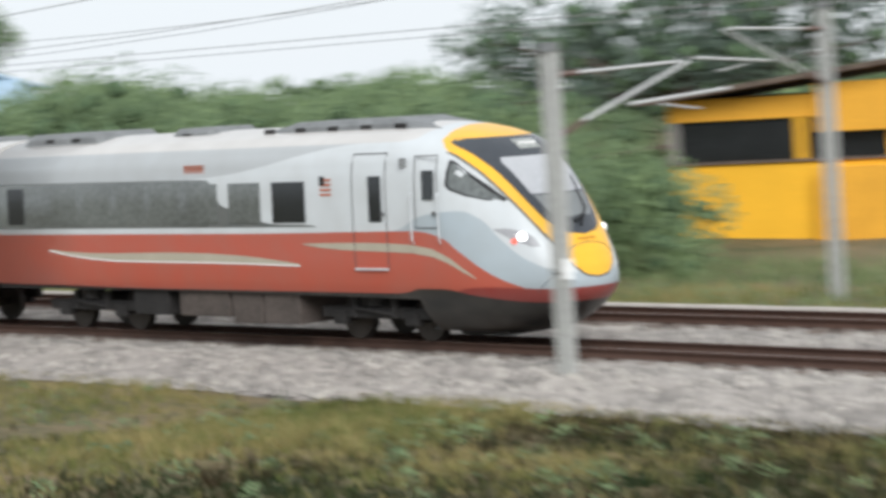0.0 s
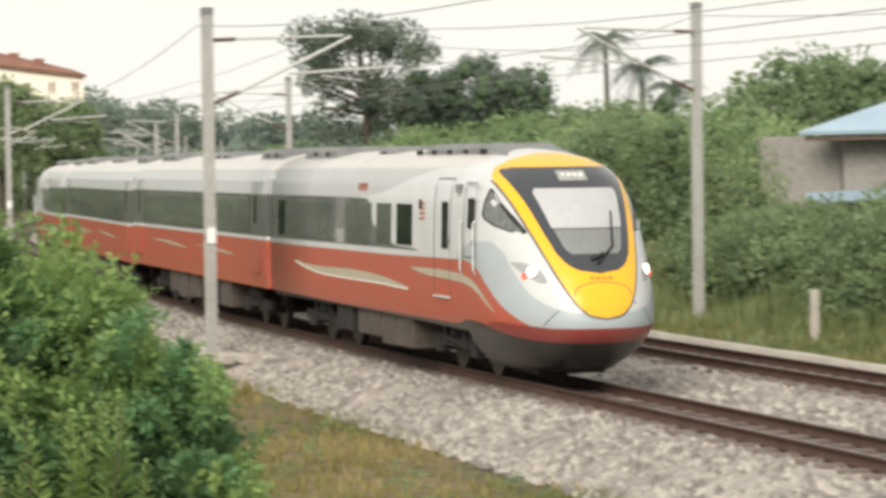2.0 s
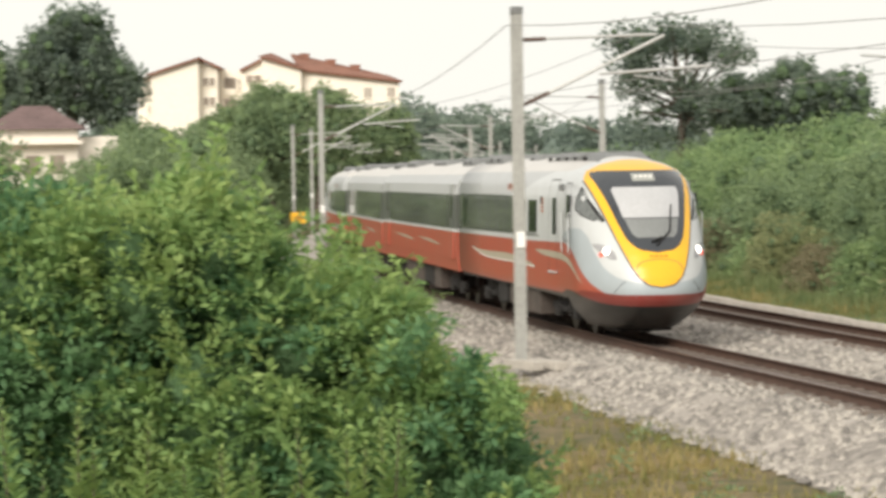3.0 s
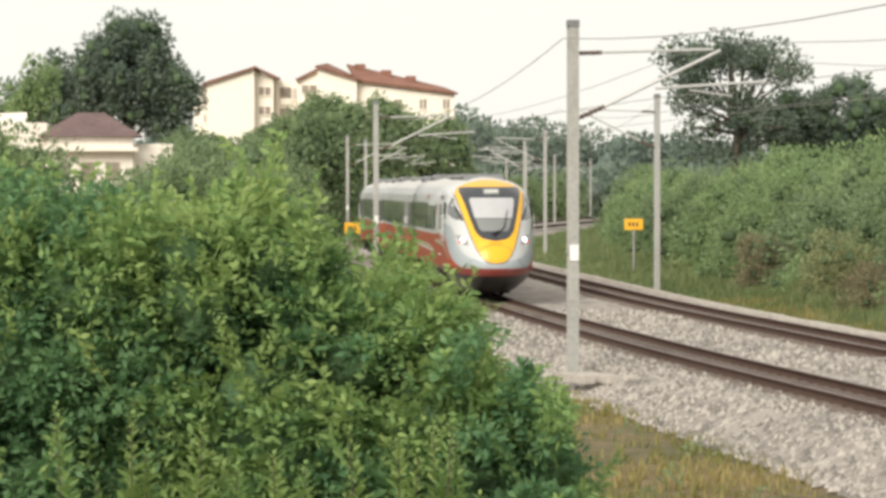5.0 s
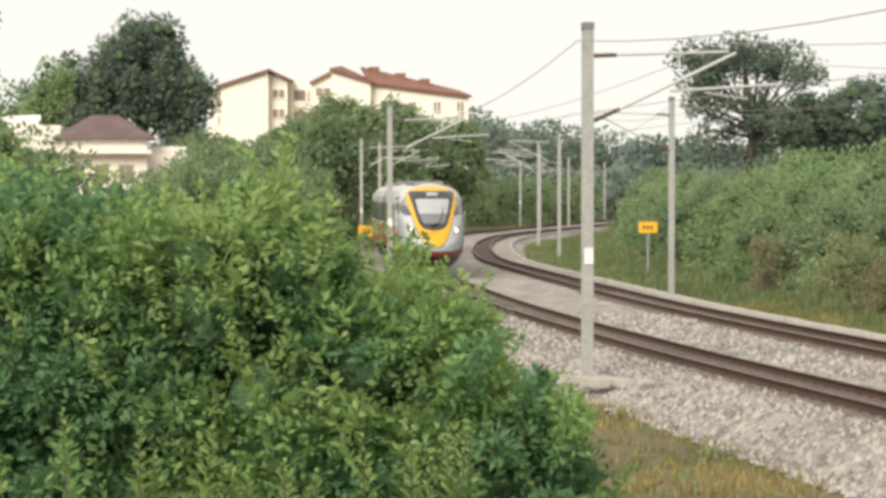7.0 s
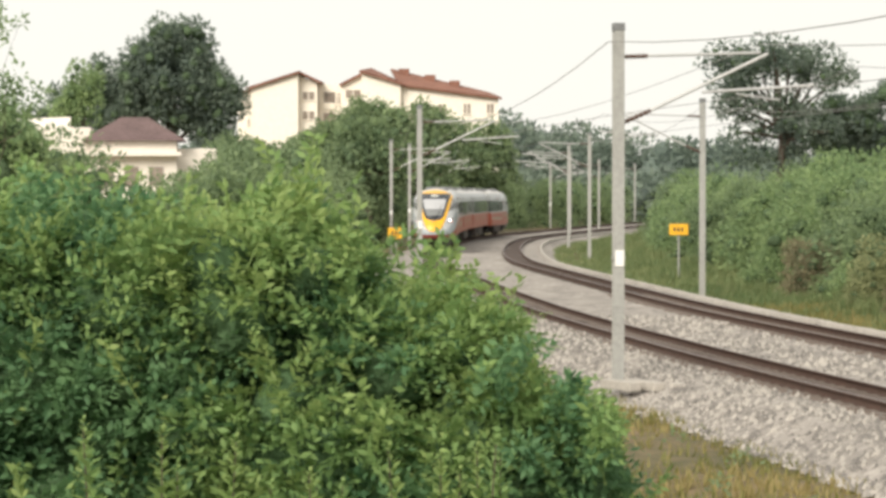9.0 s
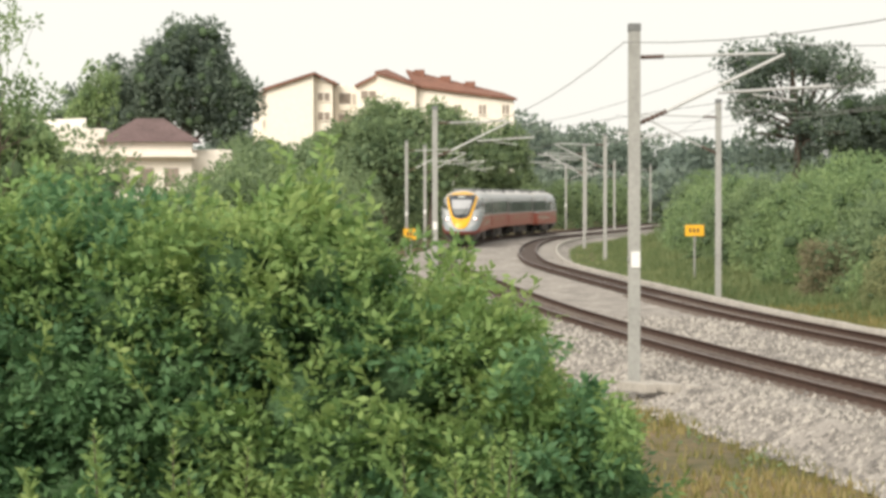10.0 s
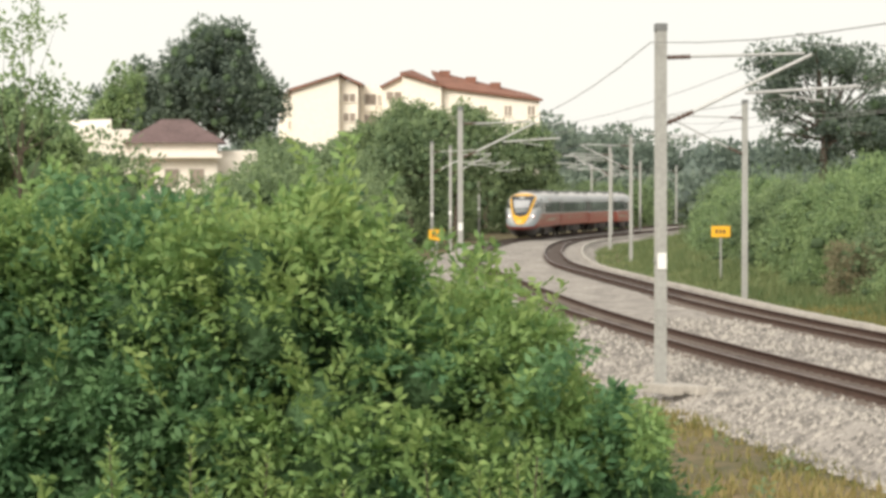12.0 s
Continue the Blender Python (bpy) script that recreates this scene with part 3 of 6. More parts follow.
def head_car():
    car = thing("train_head_car", "white, grey and orange-red streamlined train head car with yellow nose", "train car", group="cars of the train")
    rows = body_rows()
    thetas = [math.pi / 2 * i / 28 for i in range(29)]
    bm = bmesh.new()
    grid = []
    for z in rows:
        w, uc, ln = lerp(BODY_W, z), lerp(NOSE_U, z), lerp(NOSE_L, z)
        half = [(uc + ln * (1 - max(0.0, math.cos(t)) ** (2 / POW)), w * math.sin(t) ** (2 / POW)) for t in thetas]
        if z < 0.9:
            half += [(4.4, w)] * 4
        else:
            half += [(max(8.0, uc + ln), w), (11.0, w), (14.0, w), (CAR - 0.12, w)]
        line = [(u, -v) for u, v in half[::-1]] + half[1:]
        grid.append([bm.verts.new((HALF - u, v, z)) for u, v in line])
    for a, b in zip(grid, grid[1:]):
        for k in range(len(a) - 1):
            bm.faces.new((a[k], a[k + 1], b[k + 1], b[k]))
    bm.faces.new([r[0] for r in grid if r[0].co.z > 0.9] + [r[-1] for r in grid[::-1] if r[-1].co.z > 0.9])
    bm.faces.new(grid[0])
    bmesh.ops.remove_doubles(bm, verts=bm.verts, dist=0.0005)
    bmesh.ops.recalc_face_normals(bm, faces=bm.faces)
    part("body", bm, M_HEAD, car, smooth=True)
    fl = bmesh.new()
    box(fl, -HALF + 0.25, HALF - 4.3, -1.3, 1.3, 0.86, 0.95, 0.01)
    part("floor_frame", fl, M_UNDER, car)
    # yellow mask round the windscreen, then the windscreen
    mask = [(1.12, 0.0), (1.13, 0.14), (1.18, 0.28), (1.3, 0.42), (1.5, 0.54), (1.8, 0.66), (2.1, 0.76), (2.5, 0.88), (2.9, 0.99), (3.1, 1.04), (3.3, 1.085)]
    part("yellow_mask", nose_patch(1.12, 3.28, lambda z: lerp(mask, z), 72, 40, 0.014), M_YELLOW, car, "yellow painted mask round the windscreen", smooth=True)
    rim = [(1.09, 0.0), (1.10, 0.16), (1.16, 0.31), (1.3, 0.455), (1.5, 0.575), (1.8, 0.695), (2.1, 0.795), (2.5, 0.915), (2.9, 1.025), (3.1, 1.075), (3.3, 1.12)]
    part("mask_edge_line", nose_patch(1.09, 3.25, lambda z: lerp(rim, z), 72, 40, 0.007), M_TRIM, car, smooth=True)
    glass = [(1.80, 0.0), (1.81, 0.20), (1.86, 0.36), (1.95, 0.49), (2.1, 0.60), (2.4, 0.70), (2.8, 0.81), (3.2, 0.93), (3.34, 0.965), (3.42, 0.95), (3.46, 0.86)]
    part("windscreen", nose_patch(1.80, 3.46, lambda z: lerp(glass, z), 36, 20, 0.024), M_SCREEN, car, "black tinted windscreen", smooth=True)
    blind = [(2.50, 0.58), (3.05, 0.70), (3.12, 0.66)]
    part("sunblind", nose_patch(2.50, 3.12, lambda z: lerp(blind, z), 8, 12, 0.029), M_CABIN, car, "pale sunblind behind the windscreen", smooth=True)
    desk = [(2.10, 0.38), (2.18, 0.47), (2.48, 0.56)]
    part("dashboard", nose_patch(2.10, 2.48, lambda z: lerp(desk, z), 6, 12, 0.029), M_CABIN2, car, smooth=True)
    part("display", nose_patch(3.24, 3.40, lambda z: 0.24, 4, 6, 0.030), M_DISPLAY, car, "destination display panel")
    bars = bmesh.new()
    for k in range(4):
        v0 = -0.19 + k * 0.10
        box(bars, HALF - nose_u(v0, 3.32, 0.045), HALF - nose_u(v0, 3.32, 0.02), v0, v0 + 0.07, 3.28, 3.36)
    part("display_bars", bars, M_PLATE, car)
    wp = bmesh.new()
    tube(wp, [(HALF - nose_u(v, z, 0.07), v, z) for v, z in ((-0.02, 1.95), (0.30, 2.22), (0.44, 2.75))], [0.022, 0.018, 0.012], 6)
    tube(wp, [(HALF - nose_u(v, z, 0.06), v, z) for v, z in ((-0.10, 2.02), (0.12, 2.10))], 0.035, 6)
    part("wiper", wp, M_BLACK, car)
    # hood line and number bars
    hd = bmesh.new()
    arc = [(0.47 * math.cos(a), 1.44 + 0.23 * math.sin(a) ** 0.7) for a in np.linspace(0.02, math.pi - 0.02, 20)]
    tube(hd, [(HALF - nose_u(v, z, 0.014), v, z) for v, z in arc], 0.008, 5)
    part("coupler_hatch_seam", hd, M_TRIM, car)
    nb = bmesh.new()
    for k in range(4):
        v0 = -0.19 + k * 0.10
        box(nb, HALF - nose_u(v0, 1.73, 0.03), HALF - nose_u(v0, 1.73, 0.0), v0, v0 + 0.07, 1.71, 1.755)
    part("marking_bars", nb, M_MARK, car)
    for side in (1, -1):
        lamp = [(1.66, 0.80, 0.90), (1.80, 0.82, 1.06), (1.92, 0.92, 1.14), (1.97, 1.05, 1.16)]
        inner = [(z, a) for z, a, _ in lamp]
        outer = [(z, b) for z, _, b in lamp]
        hl = part("headlamp_housing", nose_patch(1.66, 1.97, lambda z: (lerp(inner, z), lerp(outer, z)), 6, 6, 0.012, side), M_LAMPBOX, car)
        c = bmesh.new()
        p = Vector((HALF - nose_u(0.95, 1.83, 0.01), side * 0.95, 1.83))
        cylinder(c, p, (1, side * 0.9, 0.1), 0.075, 0.05, 16)
        part("headlamp", c, M_LAMP, hl, "lit white headlamp", smooth=False)
        c = bmesh.new()
        p = Vector((HALF - nose_u(1.04, 1.76, 0.015), side * 1.04, 1.76))
        cylinder(c, p, (1, side * 1.2, 0.1), 0.05, 0.05, 12)
        part("tail_lamp", c, M_TAIL, hl, "red tail lamp")
        seam = bmesh.new()
        tube(seam, [(HALF - nose_u(side * v, z, 0.006), side * v, z) for z, v in ((0.92, 0.92), (1.05, 0.86), (1.2, 0.74), (1.36, 0.50))], 0.008, 5)
        part("nose_seam", seam, M_TRIM, car)
        # cab side window
        us = [2.60, 2.86, 3.18, 3.48, 3.54]
        part("cab_side_window", side_patch(us, [2.44, 2.47, 2.55, 2.66, 2.73], [2.46, 2.62, 2.85, 3.06, 3.08], side, 0.012), M_WINDOW, car)
        us2 = [2.53, 2.82, 3.18, 3.51, 3.60]
        part("cab_window_frame", side_patch(us2, [2.41, 2.44, 2.52, 2.63, 2.71], [2.45, 2.67, 2.90, 3.11, 3.13], side, 0.007), M_BLACK, car)
        # doors
        for nm, u0, u1, zb, zt, wu0, wu1, wz0, wz1 in (("passenger_door", 5.03, 5.88, 1.30, 3.27, 5.14, 5.47, 2.12, 2.90), ("cab_door", 3.72, 4.26, 2.0, 3.20, 3.82, 4.09, 2.48, 2.97)):
            d = bmesh.new()
            n_ = 14
            for k in range(n_):
                z0_, z1_ = zb + (zt - zb) * k / n_, zb + (zt - zb) * (k + 1) / n_
                for ua, ub in ((u0 - 0.022, u0), (u1, u1 + 0.022)):
                    w0, w1 = lerp(BODY_W, z0_) + 0.010, lerp(BODY_W, z1_) + 0.010
                    q = [d.verts.new((HALF - ua, side * w0, z0_)), d.verts.new((HALF - ub, side * w0, z0_)), d.verts.new((HALF - ub, side * w1, z1_)), d.verts.new((HALF - ua, side * w1, z1_))]
                    d.faces.new(q)
            for za in (zb, zt):
                w0 = lerp(BODY_W, za) + 0.010
                w1 = lerp(BODY_W, za + 0.022) + 0.010
                d.faces.new([d.verts.new((HALF - u0 + 0.022, side * w0, za)), d.verts.new((HALF - u1 - 0.022, side * w0, za)), d.verts.new((HALF - u1 - 0.022, side * w1, za + 0.022)), d.verts.new((HALF - u0 + 0.022, side * w1, za + 0.022))])
            dr = part(nm, d, M_TRIM, car, "white painted door with dark seals")
            part("door_window", window_box(wu0, wu1, wz0, wz1, side), M_GLASS, dr)
            hb = bmesh.new()
            hz = 2.25
            cylinder(hb, (HALF - u0 - 0.08, side * (lerp(BODY_W, hz) + 0.015), hz), (0, 1, 0), 0.04, 0.03, 10)
            part("door_handle", hb, M_TRIM, dr)
        for u_ in (3.66, 4.34):
            rl = bmesh.new()
            tube(rl, [(HALF - u_, side * 1.40, 1.75), (HALF - u_, side * 1.43, 1.8), (HALF - u_, side * 1.43, 2.55), (HALF - u_, side * 1.40, 2.6)], 0.016, 6)
            part("handrail", rl, M_SILVER, car)
        # windows
        for k, u0 in enumerate((7.18, 8.44, 9.70, 10.85, 11.95, 13.05, 14.15)):
            part("window", window_box(u0, u0 + 0.92, 2.12, 2.84, side), M_WINDOW if k else M_GLASS, car)
        part("window", window_box(16.0, 16.6, 2.12, 2.84, side), M_GLASS, car)
        fg = bmesh.new()
        y_ = side * (lerp(BODY_W, 2.75) + 0.005)
        for k in range(4):
            box(fg, HALF - 6.75, HALF - 6.45, min(y_, y_ + side * 0.008), max(y_, y_ + side * 0.008), 2.58 + k * 0.085, 2.62 + k * 0.085)
        part("striped_panel", fg, M_REDFILM, car, "red and white striped panel")
        fb = bmesh.new()
        box(fb, HALF - 6.75, HALF - 6.62, min(y_, y_ + side * 0.010), max(y_, y_ + side * 0.010), 2.76, 2.92)
        part("panel_corner", fb, M_BLACK, car)
        grille = bmesh.new()
        y_ = side * (lerp(BODY_W, 3.12) + 0.003)
        for k in range(5):
            box(grille, HALF - 10.7, HALF - 10.1, min(y_, y_ + side * 0.012), max(y_, y_ + side * 0.012), 3.03 + k * 0.034, 3.05 + k * 0.034)
        part("grille", grille, M_REDFILM, car)
        us = [7.4, 8.2, 9.0, 10.0, 11.0, 12.0, 13.0, 13.8, 14.5, 15.2]
        part("stripe", side_patch(us, [1.37, 1.385, 1.40, 1.41, 1.415, 1.42, 1.43, 1.47, 1.53, 1.62], [1.39, 1.47, 1.53, 1.57, 1.585, 1.58, 1.565, 1.57, 1.59, 1.635], side), M_STRIPE, car, "pale olive leaf-shaped stripe")
        part("stripe_edge", side_patch(us, [z - 0.02 for z in (1.37, 1.385, 1.40, 1.41, 1.415, 1.42, 1.43, 1.47, 1.53, 1.62)], [1.37, 1.387, 1.402, 1.412, 1.417, 1.422, 1.432, 1.472, 1.532, 1.622], side, 0.008), M_PLATE, car)
        us = [2.95, 3.2, 3.5, 3.9, 4.4, 5.0, 5.6, 6.2, 6.8, 7.3]
        part("stripe", side_patch(us, [1.16, 1.27, 1.41, 1.53, 1.59, 1.61, 1.625, 1.64, 1.68, 1.735], [1.18, 1.33, 1.51, 1.66, 1.73, 1.755, 1.765, 1.765, 1.76, 1.75], side), M_STRIPE, car, "pale olive stripe sweeping down to the nose")
        part("glass_band", window_band(10.0, 17.05, side), M_WINDOW, car, "dark glossy window band")
        cam_ = bmesh.new()
        cylinder(cam_, (HALF - 4.55, side * (lerp(BODY_W, 3.12) + 0.04), 3.12), (0, 0, 1), 0.06, 0.14, 10)
        part("side_camera", cam_, M_GEAR, car)
        st = bmesh.new()
        box(st, HALF - 5.88, HALF - 5.03, min(side * 1.33, side * 1.42), max(side * 1.33, side * 1.42), 1.30, 1.33)
        part("step", st, M_SILVER, car)
    bogie(car, 5.9)
    bogie(car, 14.4)
    underframe(car, 7.7, 12.7, 4)
    pl = bmesh.new()
    box(pl, HALF - 4.2, HALF - 3.0, -0.6, 0.6, 0.15, 0.42, 0.05)
    part("rail_guard", pl, M_UNDER, car)
    roof_case(car, 4.35, 9.4, 0.74, 3.865, 1.1, "roof_fairing")
    roof_case(car, 10.6, 12.2, 0.6, 3.86)
    roof_case(car, 14.0, 16.9, 0.8, 3.88)
    gw = bmesh.new()
    box(gw, -HALF + 0.0, -HALF + 0.18, -1.31, 1.31, 1.0, 3.30, 0.05)
    part("gangway", gw, M_COACH, car)
    return car


def coach():
    car = thing("train_coach", "grey and orange-red train coach with a dark window band", "train car", group="cars of the train")
    bm = bmesh.new()
    rows = [z for z in body_rows() if z > 0.85]
    grid = []
    for z in rows:
        w = lerp(BODY_W, z)
        line = [(-HALF + 0.12, -w), (HALF - 0.12, -w), (HALF - 0.12, w), (-HALF + 0.12, w)]
        grid.append([bm.verts.new((x, v, z)) for x, v in line])
    for a, b in zip(grid, grid[1:]):
        for k in range(4):
            bm.faces.new((a[k], a[(k + 1) % 4], b[(k + 1) % 4], b[k]))
    bm.faces.new(grid[0])
    bmesh.ops.remove_doubles(bm, verts=bm.verts, dist=0.0005)
    bmesh.ops.recalc_face_normals(bm, faces=bm.faces)
    part("body", bm, M_COACH, car)
    for side in (1, -1):
        for k in range(11):
            u0 = 2.2 + k * 1.19
            part("window", window_box(u0, u0 + 0.95, 2.12, 2.84, side), M_WINDOW, car)
        for u0 in (0.75, 15.75):
            d = part("passenger_door", window_box(u0, u0 + 0.9, 1.25, 3.2, side), M_COACH, car, "grey and red passenger door")
            part("door_window", window_box(u0 + 0.28, u0 + 0.62, 2.12, 2.9, side), M_GLASS, d)
        part("glass_band", window_band(1.75, 15.6, side), M_WINDOW, car, "dark glossy window band")
        part("stripe", swoosh(3.4, 8.4, 1.56, 1.68, 0.07, side, 0.02), M_STRIPE, car, "pale curved stripe")
        part("stripe", swoosh(9.2, 14.4, 1.56, 1.68, 0.07, side, 0.02), M_STRIPE, car, "pale curved stripe")
    bogie(car, 3.0)
    bogie(car, 14.4)
    underframe(car, 4.8, 12.6, 9)
    roof_case(car, 0.9, 3.6, 0.8, 3.88)
    roof_case(car, 7.0, 10.4, 0.7, 3.86)
    roof_case(car, 13.6, 16.4, 0.8, 3.88)
    for x in (HALF - 0.18, -HALF + 0.0):
        gw = bmesh.new()
        box(gw, x, x + 0.18, -1.31, 1.31, 1.0, 3.30, 0.05)
        part("gangway", gw, M_COACH, car)
    return car


def build_train():
    first = head_car()
    mid = coach()
    cars = [first, mid]
    for k in range(1):
        cars.append(copy_thing(mid, Matrix.Identity(4)))
    cars.append(copy_thing(first, Matrix.Identity(4)))
    return cars


TIP_S = [(0, 9.6), (1, 24.4), (2, 39.2), (3, 53.9), (4, 68.5), (5, 83.0), (6, 96.8), (7, 112.5), (8, 136.5), (9, 166.5), (10, 187.5), (11, 206), (12, 223)]


def tip_s(t):
    i = min(int(t), 11)
    p = TIP_S
    a, b = p[i], p[i + 1]
    m0 = (b[1] - p[i - 1][1]) / 2 if i else b[1] - a[1]
    m1 = (p[i + 2][1] - a[1]) / 2 if i < 11 else b[1] - a[1]
    f = t - i
    return (2 * f**3 - 3 * f**2 + 1) * a[1] + (f**3 - 2 * f**2 + f) * m0 + (-2 * f**3 + 3 * f**2) * b[1] + (f**3 - f**2) * m1


def motions():
    for k, car in enumerate(CARS):
        rows = []
        for i in range(49):
            t = i * 0.25
            s = tip_s(t) + k * CAR
            fx, fy, *_ = on_track(s + 3.0)
            bx, by, *_ = on_track(s + CAR - 3.0)
            yaw = math.degrees(math.atan2(fy - by, fx - bx)) + (180 if k == 3 else 0)
            rows.append((t, pose((fx + bx) / 2, (fy + by) / 2, grade(s + HALF), 0, 0, yaw)))
        walk(car, rows)
    # the bird leaves the far side of the tall dark tree, climbs and flies off
    walk(BIRD, [(t, pose(x, 250, z, 12, 0, -48)) for t, x, z in (
        (0.0, -27.0, 12.6), (8.9, -27.0, 12.6), (9.2, -21.8, 16.3), (9.3, -20.5, 17.6), (9.4, -19.2, 18.5), (9.5, -17.7, 19.4), (10.0, -9.5, 24.5), (12.0, 26.0, 48.0))])


# ------------------------------------------------------------------ masts and wires
def mast(x, y, z0, z1, side, face, label, width=0.24, arm=True, plate=True):
    """A mast with its bracket over the track. side: +1 when the track lies to the right of the mast, face: yaw of the track."""
    m = thing("catenary_mast", label, "mast", pose(x, y, z0, 0, 0, face), "masts along the railway")
    h = z1 - z0
    bm = bmesh.new()
    w, t = width / 2, width * 0.42
    hs = [(-t, -w), (t, -w), (t, -w + 0.03), (0.05, -w + 0.05), (0.05, w - 0.05), (t, w - 0.03), (t, w), (-t, w), (-t, w - 0.03), (-0.05, w - 0.05), (-0.05, -w + 0.05), (-t, -w + 0.03)]
    lo, hi = [bm.verts.new((a, b, -0.3)) for a, b in hs], [bm.verts.new((a, b, h)) for a, b in hs]
    for k in range(12):
        bm.faces.new((lo[k], lo[(k + 1) % 12], hi[(k + 1) % 12], hi[k]))
    bm.faces.new(hi)
    bmesh.ops.recalc_face_normals(bm, faces=bm.faces)
    part("post", bm, M_POLE, m)
    cap = bmesh.new()
    box(cap, -t - 0.01, t + 0.01, -w - 0.01, w + 0.01, h - 0.13, h + 0.02, 0.01)
    part("cap", cap, M_GEAR, m)
    ft = bmesh.new()
    box(ft, -0.28, 0.28, -0.28, 0.28, -0.5, 0.01, 0.03)
    part("footing", ft, M_CONC, m)
    if plate:
        pl = bmesh.new()
        zc = h * 0.37
        box(pl, -0.09, 0.09, -w - 0.03, -w - 0.01, zc - 0.16, zc + 0.16, 0.005)
        part("white_plate", pl, M_PLATE, m, "small white plate")
        bd = bmesh.new()
        box(bd, -t - 0.012, t + 0.012, -w - 0.012, w + 0.012, zc - 0.03, zc + 0.03)
        part("strap", bd, M_POLE, m)
    if arm:
        s = side
        a = bmesh.new()
        zt, zs, zr = h * 0.915, h * 0.735, h * 0.825
        tube(a, [(s * 0.55, 0, zt), (s * 2.9, 0, zt + 0.08)], 0.028, 8)
        part("top_tube", a, M_ARM, m)
        a = bmesh.new()
        tube(a, [(s * 0.6, 0, zs + 0.22), (s * 3.05, 0, zt + 0.06)], 0.034, 8)
        part("strut", a, M_ARM, m)
        a = bmesh.new()
        tube(a, [(s * 1.7, 0, zr - 0.05), (s * 4.0, 0, zr + 0.10)], 0.03, 8)
        tube(a, [(s * 2.4, 0, zr - 0.08), (s * 3.3, 0, zr - 0.2)], 0.018, 6)
        part("registration_arm", a, M_ARM, m)
        for p0, p1 in (((s * 0.1, 0, zt - 0.02), (s * 0.58, 0, zt)), ((s * 0.1, 0, zs), (s * 0.64, 0, zs + 0.24))):
            a = bmesh.new()
            v0, v1 = Vector(p0), Vector(p1)
            pts, rad = [], []
            for k in range(13):
                pts.append(v0.lerp(v1, k / 12))
                rad.append(0.03 if k % 2 else 0.055)
            tube(a, pts, rad, 8)
            part("insulator", a, M_INSUL, m)
    return m


NEAR_MASTS = [(11.1, 9.5, -0.65, 4.9), (2.6, 54.9, -0.62, 6.75), (-2.71, 110, -0.75, 6.8), (-6.55, 187, -1.1, 6.8), (-5.78, 204, -1.1, 6.8), (-4.65, 259, -1.3, 6.8), (7.6, 330, -1.4, 6.6)]
FAR_MASTS = [(24.2, 18.0, -0.65, 5.6), (15.0, 64.3, -0.62, 7.35), (8.2, 105, -0.75, 6.9), (6.1, 164, -0.9, 6.8), (6.08, 205, -1.0, 6.8), (7.4, 245, -1.1, 6.8), (11.8, 290, -1.2, 6.6), (19.7, 366, -1.4, 6.8)]


def face_of(y):
    return math.degrees(math.atan2(-(near_x(y + 1) - near_x(y - 1)), 2))


def build_masts():
    for i, (x, y, z0, z1) in enumerate(NEAR_MASTS):
        mast(x, y, z0, z1, 1, face_of(y), "pale grey steel catenary mast with a bracket arm")
    for i, (x, y, z0, z1) in enumerate(FAR_MASTS):
        mast(x, y, z0, z1, -1, face_of(y), "pale grey steel catenary mast beyond the tracks", plate=False)


def wire(name, pts, r, label):
    bm = bmesh.new()
    tube(bm, pts, r, 5)
    return tagged(link_bm(name, bm, M_WIRE), label, "wire")


def build_wires():
    near_s = [float(np.interp(y, PATH_Y, PATH_S)) for _, y, *_ in NEAR_MASTS]
    far_s = [float(np.interp(y, PATH_Y, PATH_S)) for _, y, *_ in FAR_MASTS]
    for ss, c, nm in ((near_s, 0.0, "near"), (far_s, -GAP, "far")):
        stops = [ss[0] - 50] + ss
        mess, cont = [], []
        for a, b in zip(stops, stops[1:]):
            for k in range(10):
                f = k / 10
                x, y, *_ = on_track(a + (b - a) * f, c)
                mess.append((x, y, 6.35 - 0.75 * 4 * f * (1 - f)))
                cont.append((x, y, 5.35))
        wire("messenger_wire", mess, 0.008, "thin grey sagging messenger wire over the track")
        wire("contact_wire", cont, 0.008, "thin grey contact wire over the track")
    # feeder along the near mast tops
    tops = [(15.5, -45, 7.2), (11.0, 9.5, 7.2)] + [(x, y, z1 - 0.35) for x, y, z0, z1 in NEAR_MASTS[1:5]]
    for dz, dx, sag in ((0.0, -0.2, 0.9),):
        pts = []
        for a, b in zip(tops, tops[1:]):
            for k in range(12):
                f = k / 12
                p = Vector(a).lerp(Vector(b), f)
                pts.append((p.x + dx, p.y, p.z + dz - sag * 4 * f * (1 - f)))
        wire("feeder_wire", pts, 0.010, "thin dark feeder wire strung from mast to mast")
    tops = [(25, -40, 7.2), (24.2, 18.0, 7.2)] + [(x, y, z1 - 0.3) for x, y, z0, z1 in FAR_MASTS[1:5]]
    pts = []
    for a, b in zip(tops, tops[1:]):
        for k in range(12):
            f = k / 12
            p = Vector(a).lerp(Vector(b), f)
            pts.append((p.x, p.y, p.z - 0.8 * 4 * f * (1 - f)))
    wire("feeder_wire", pts, 0.010, "thin dark feeder wire strung from mast to mast")


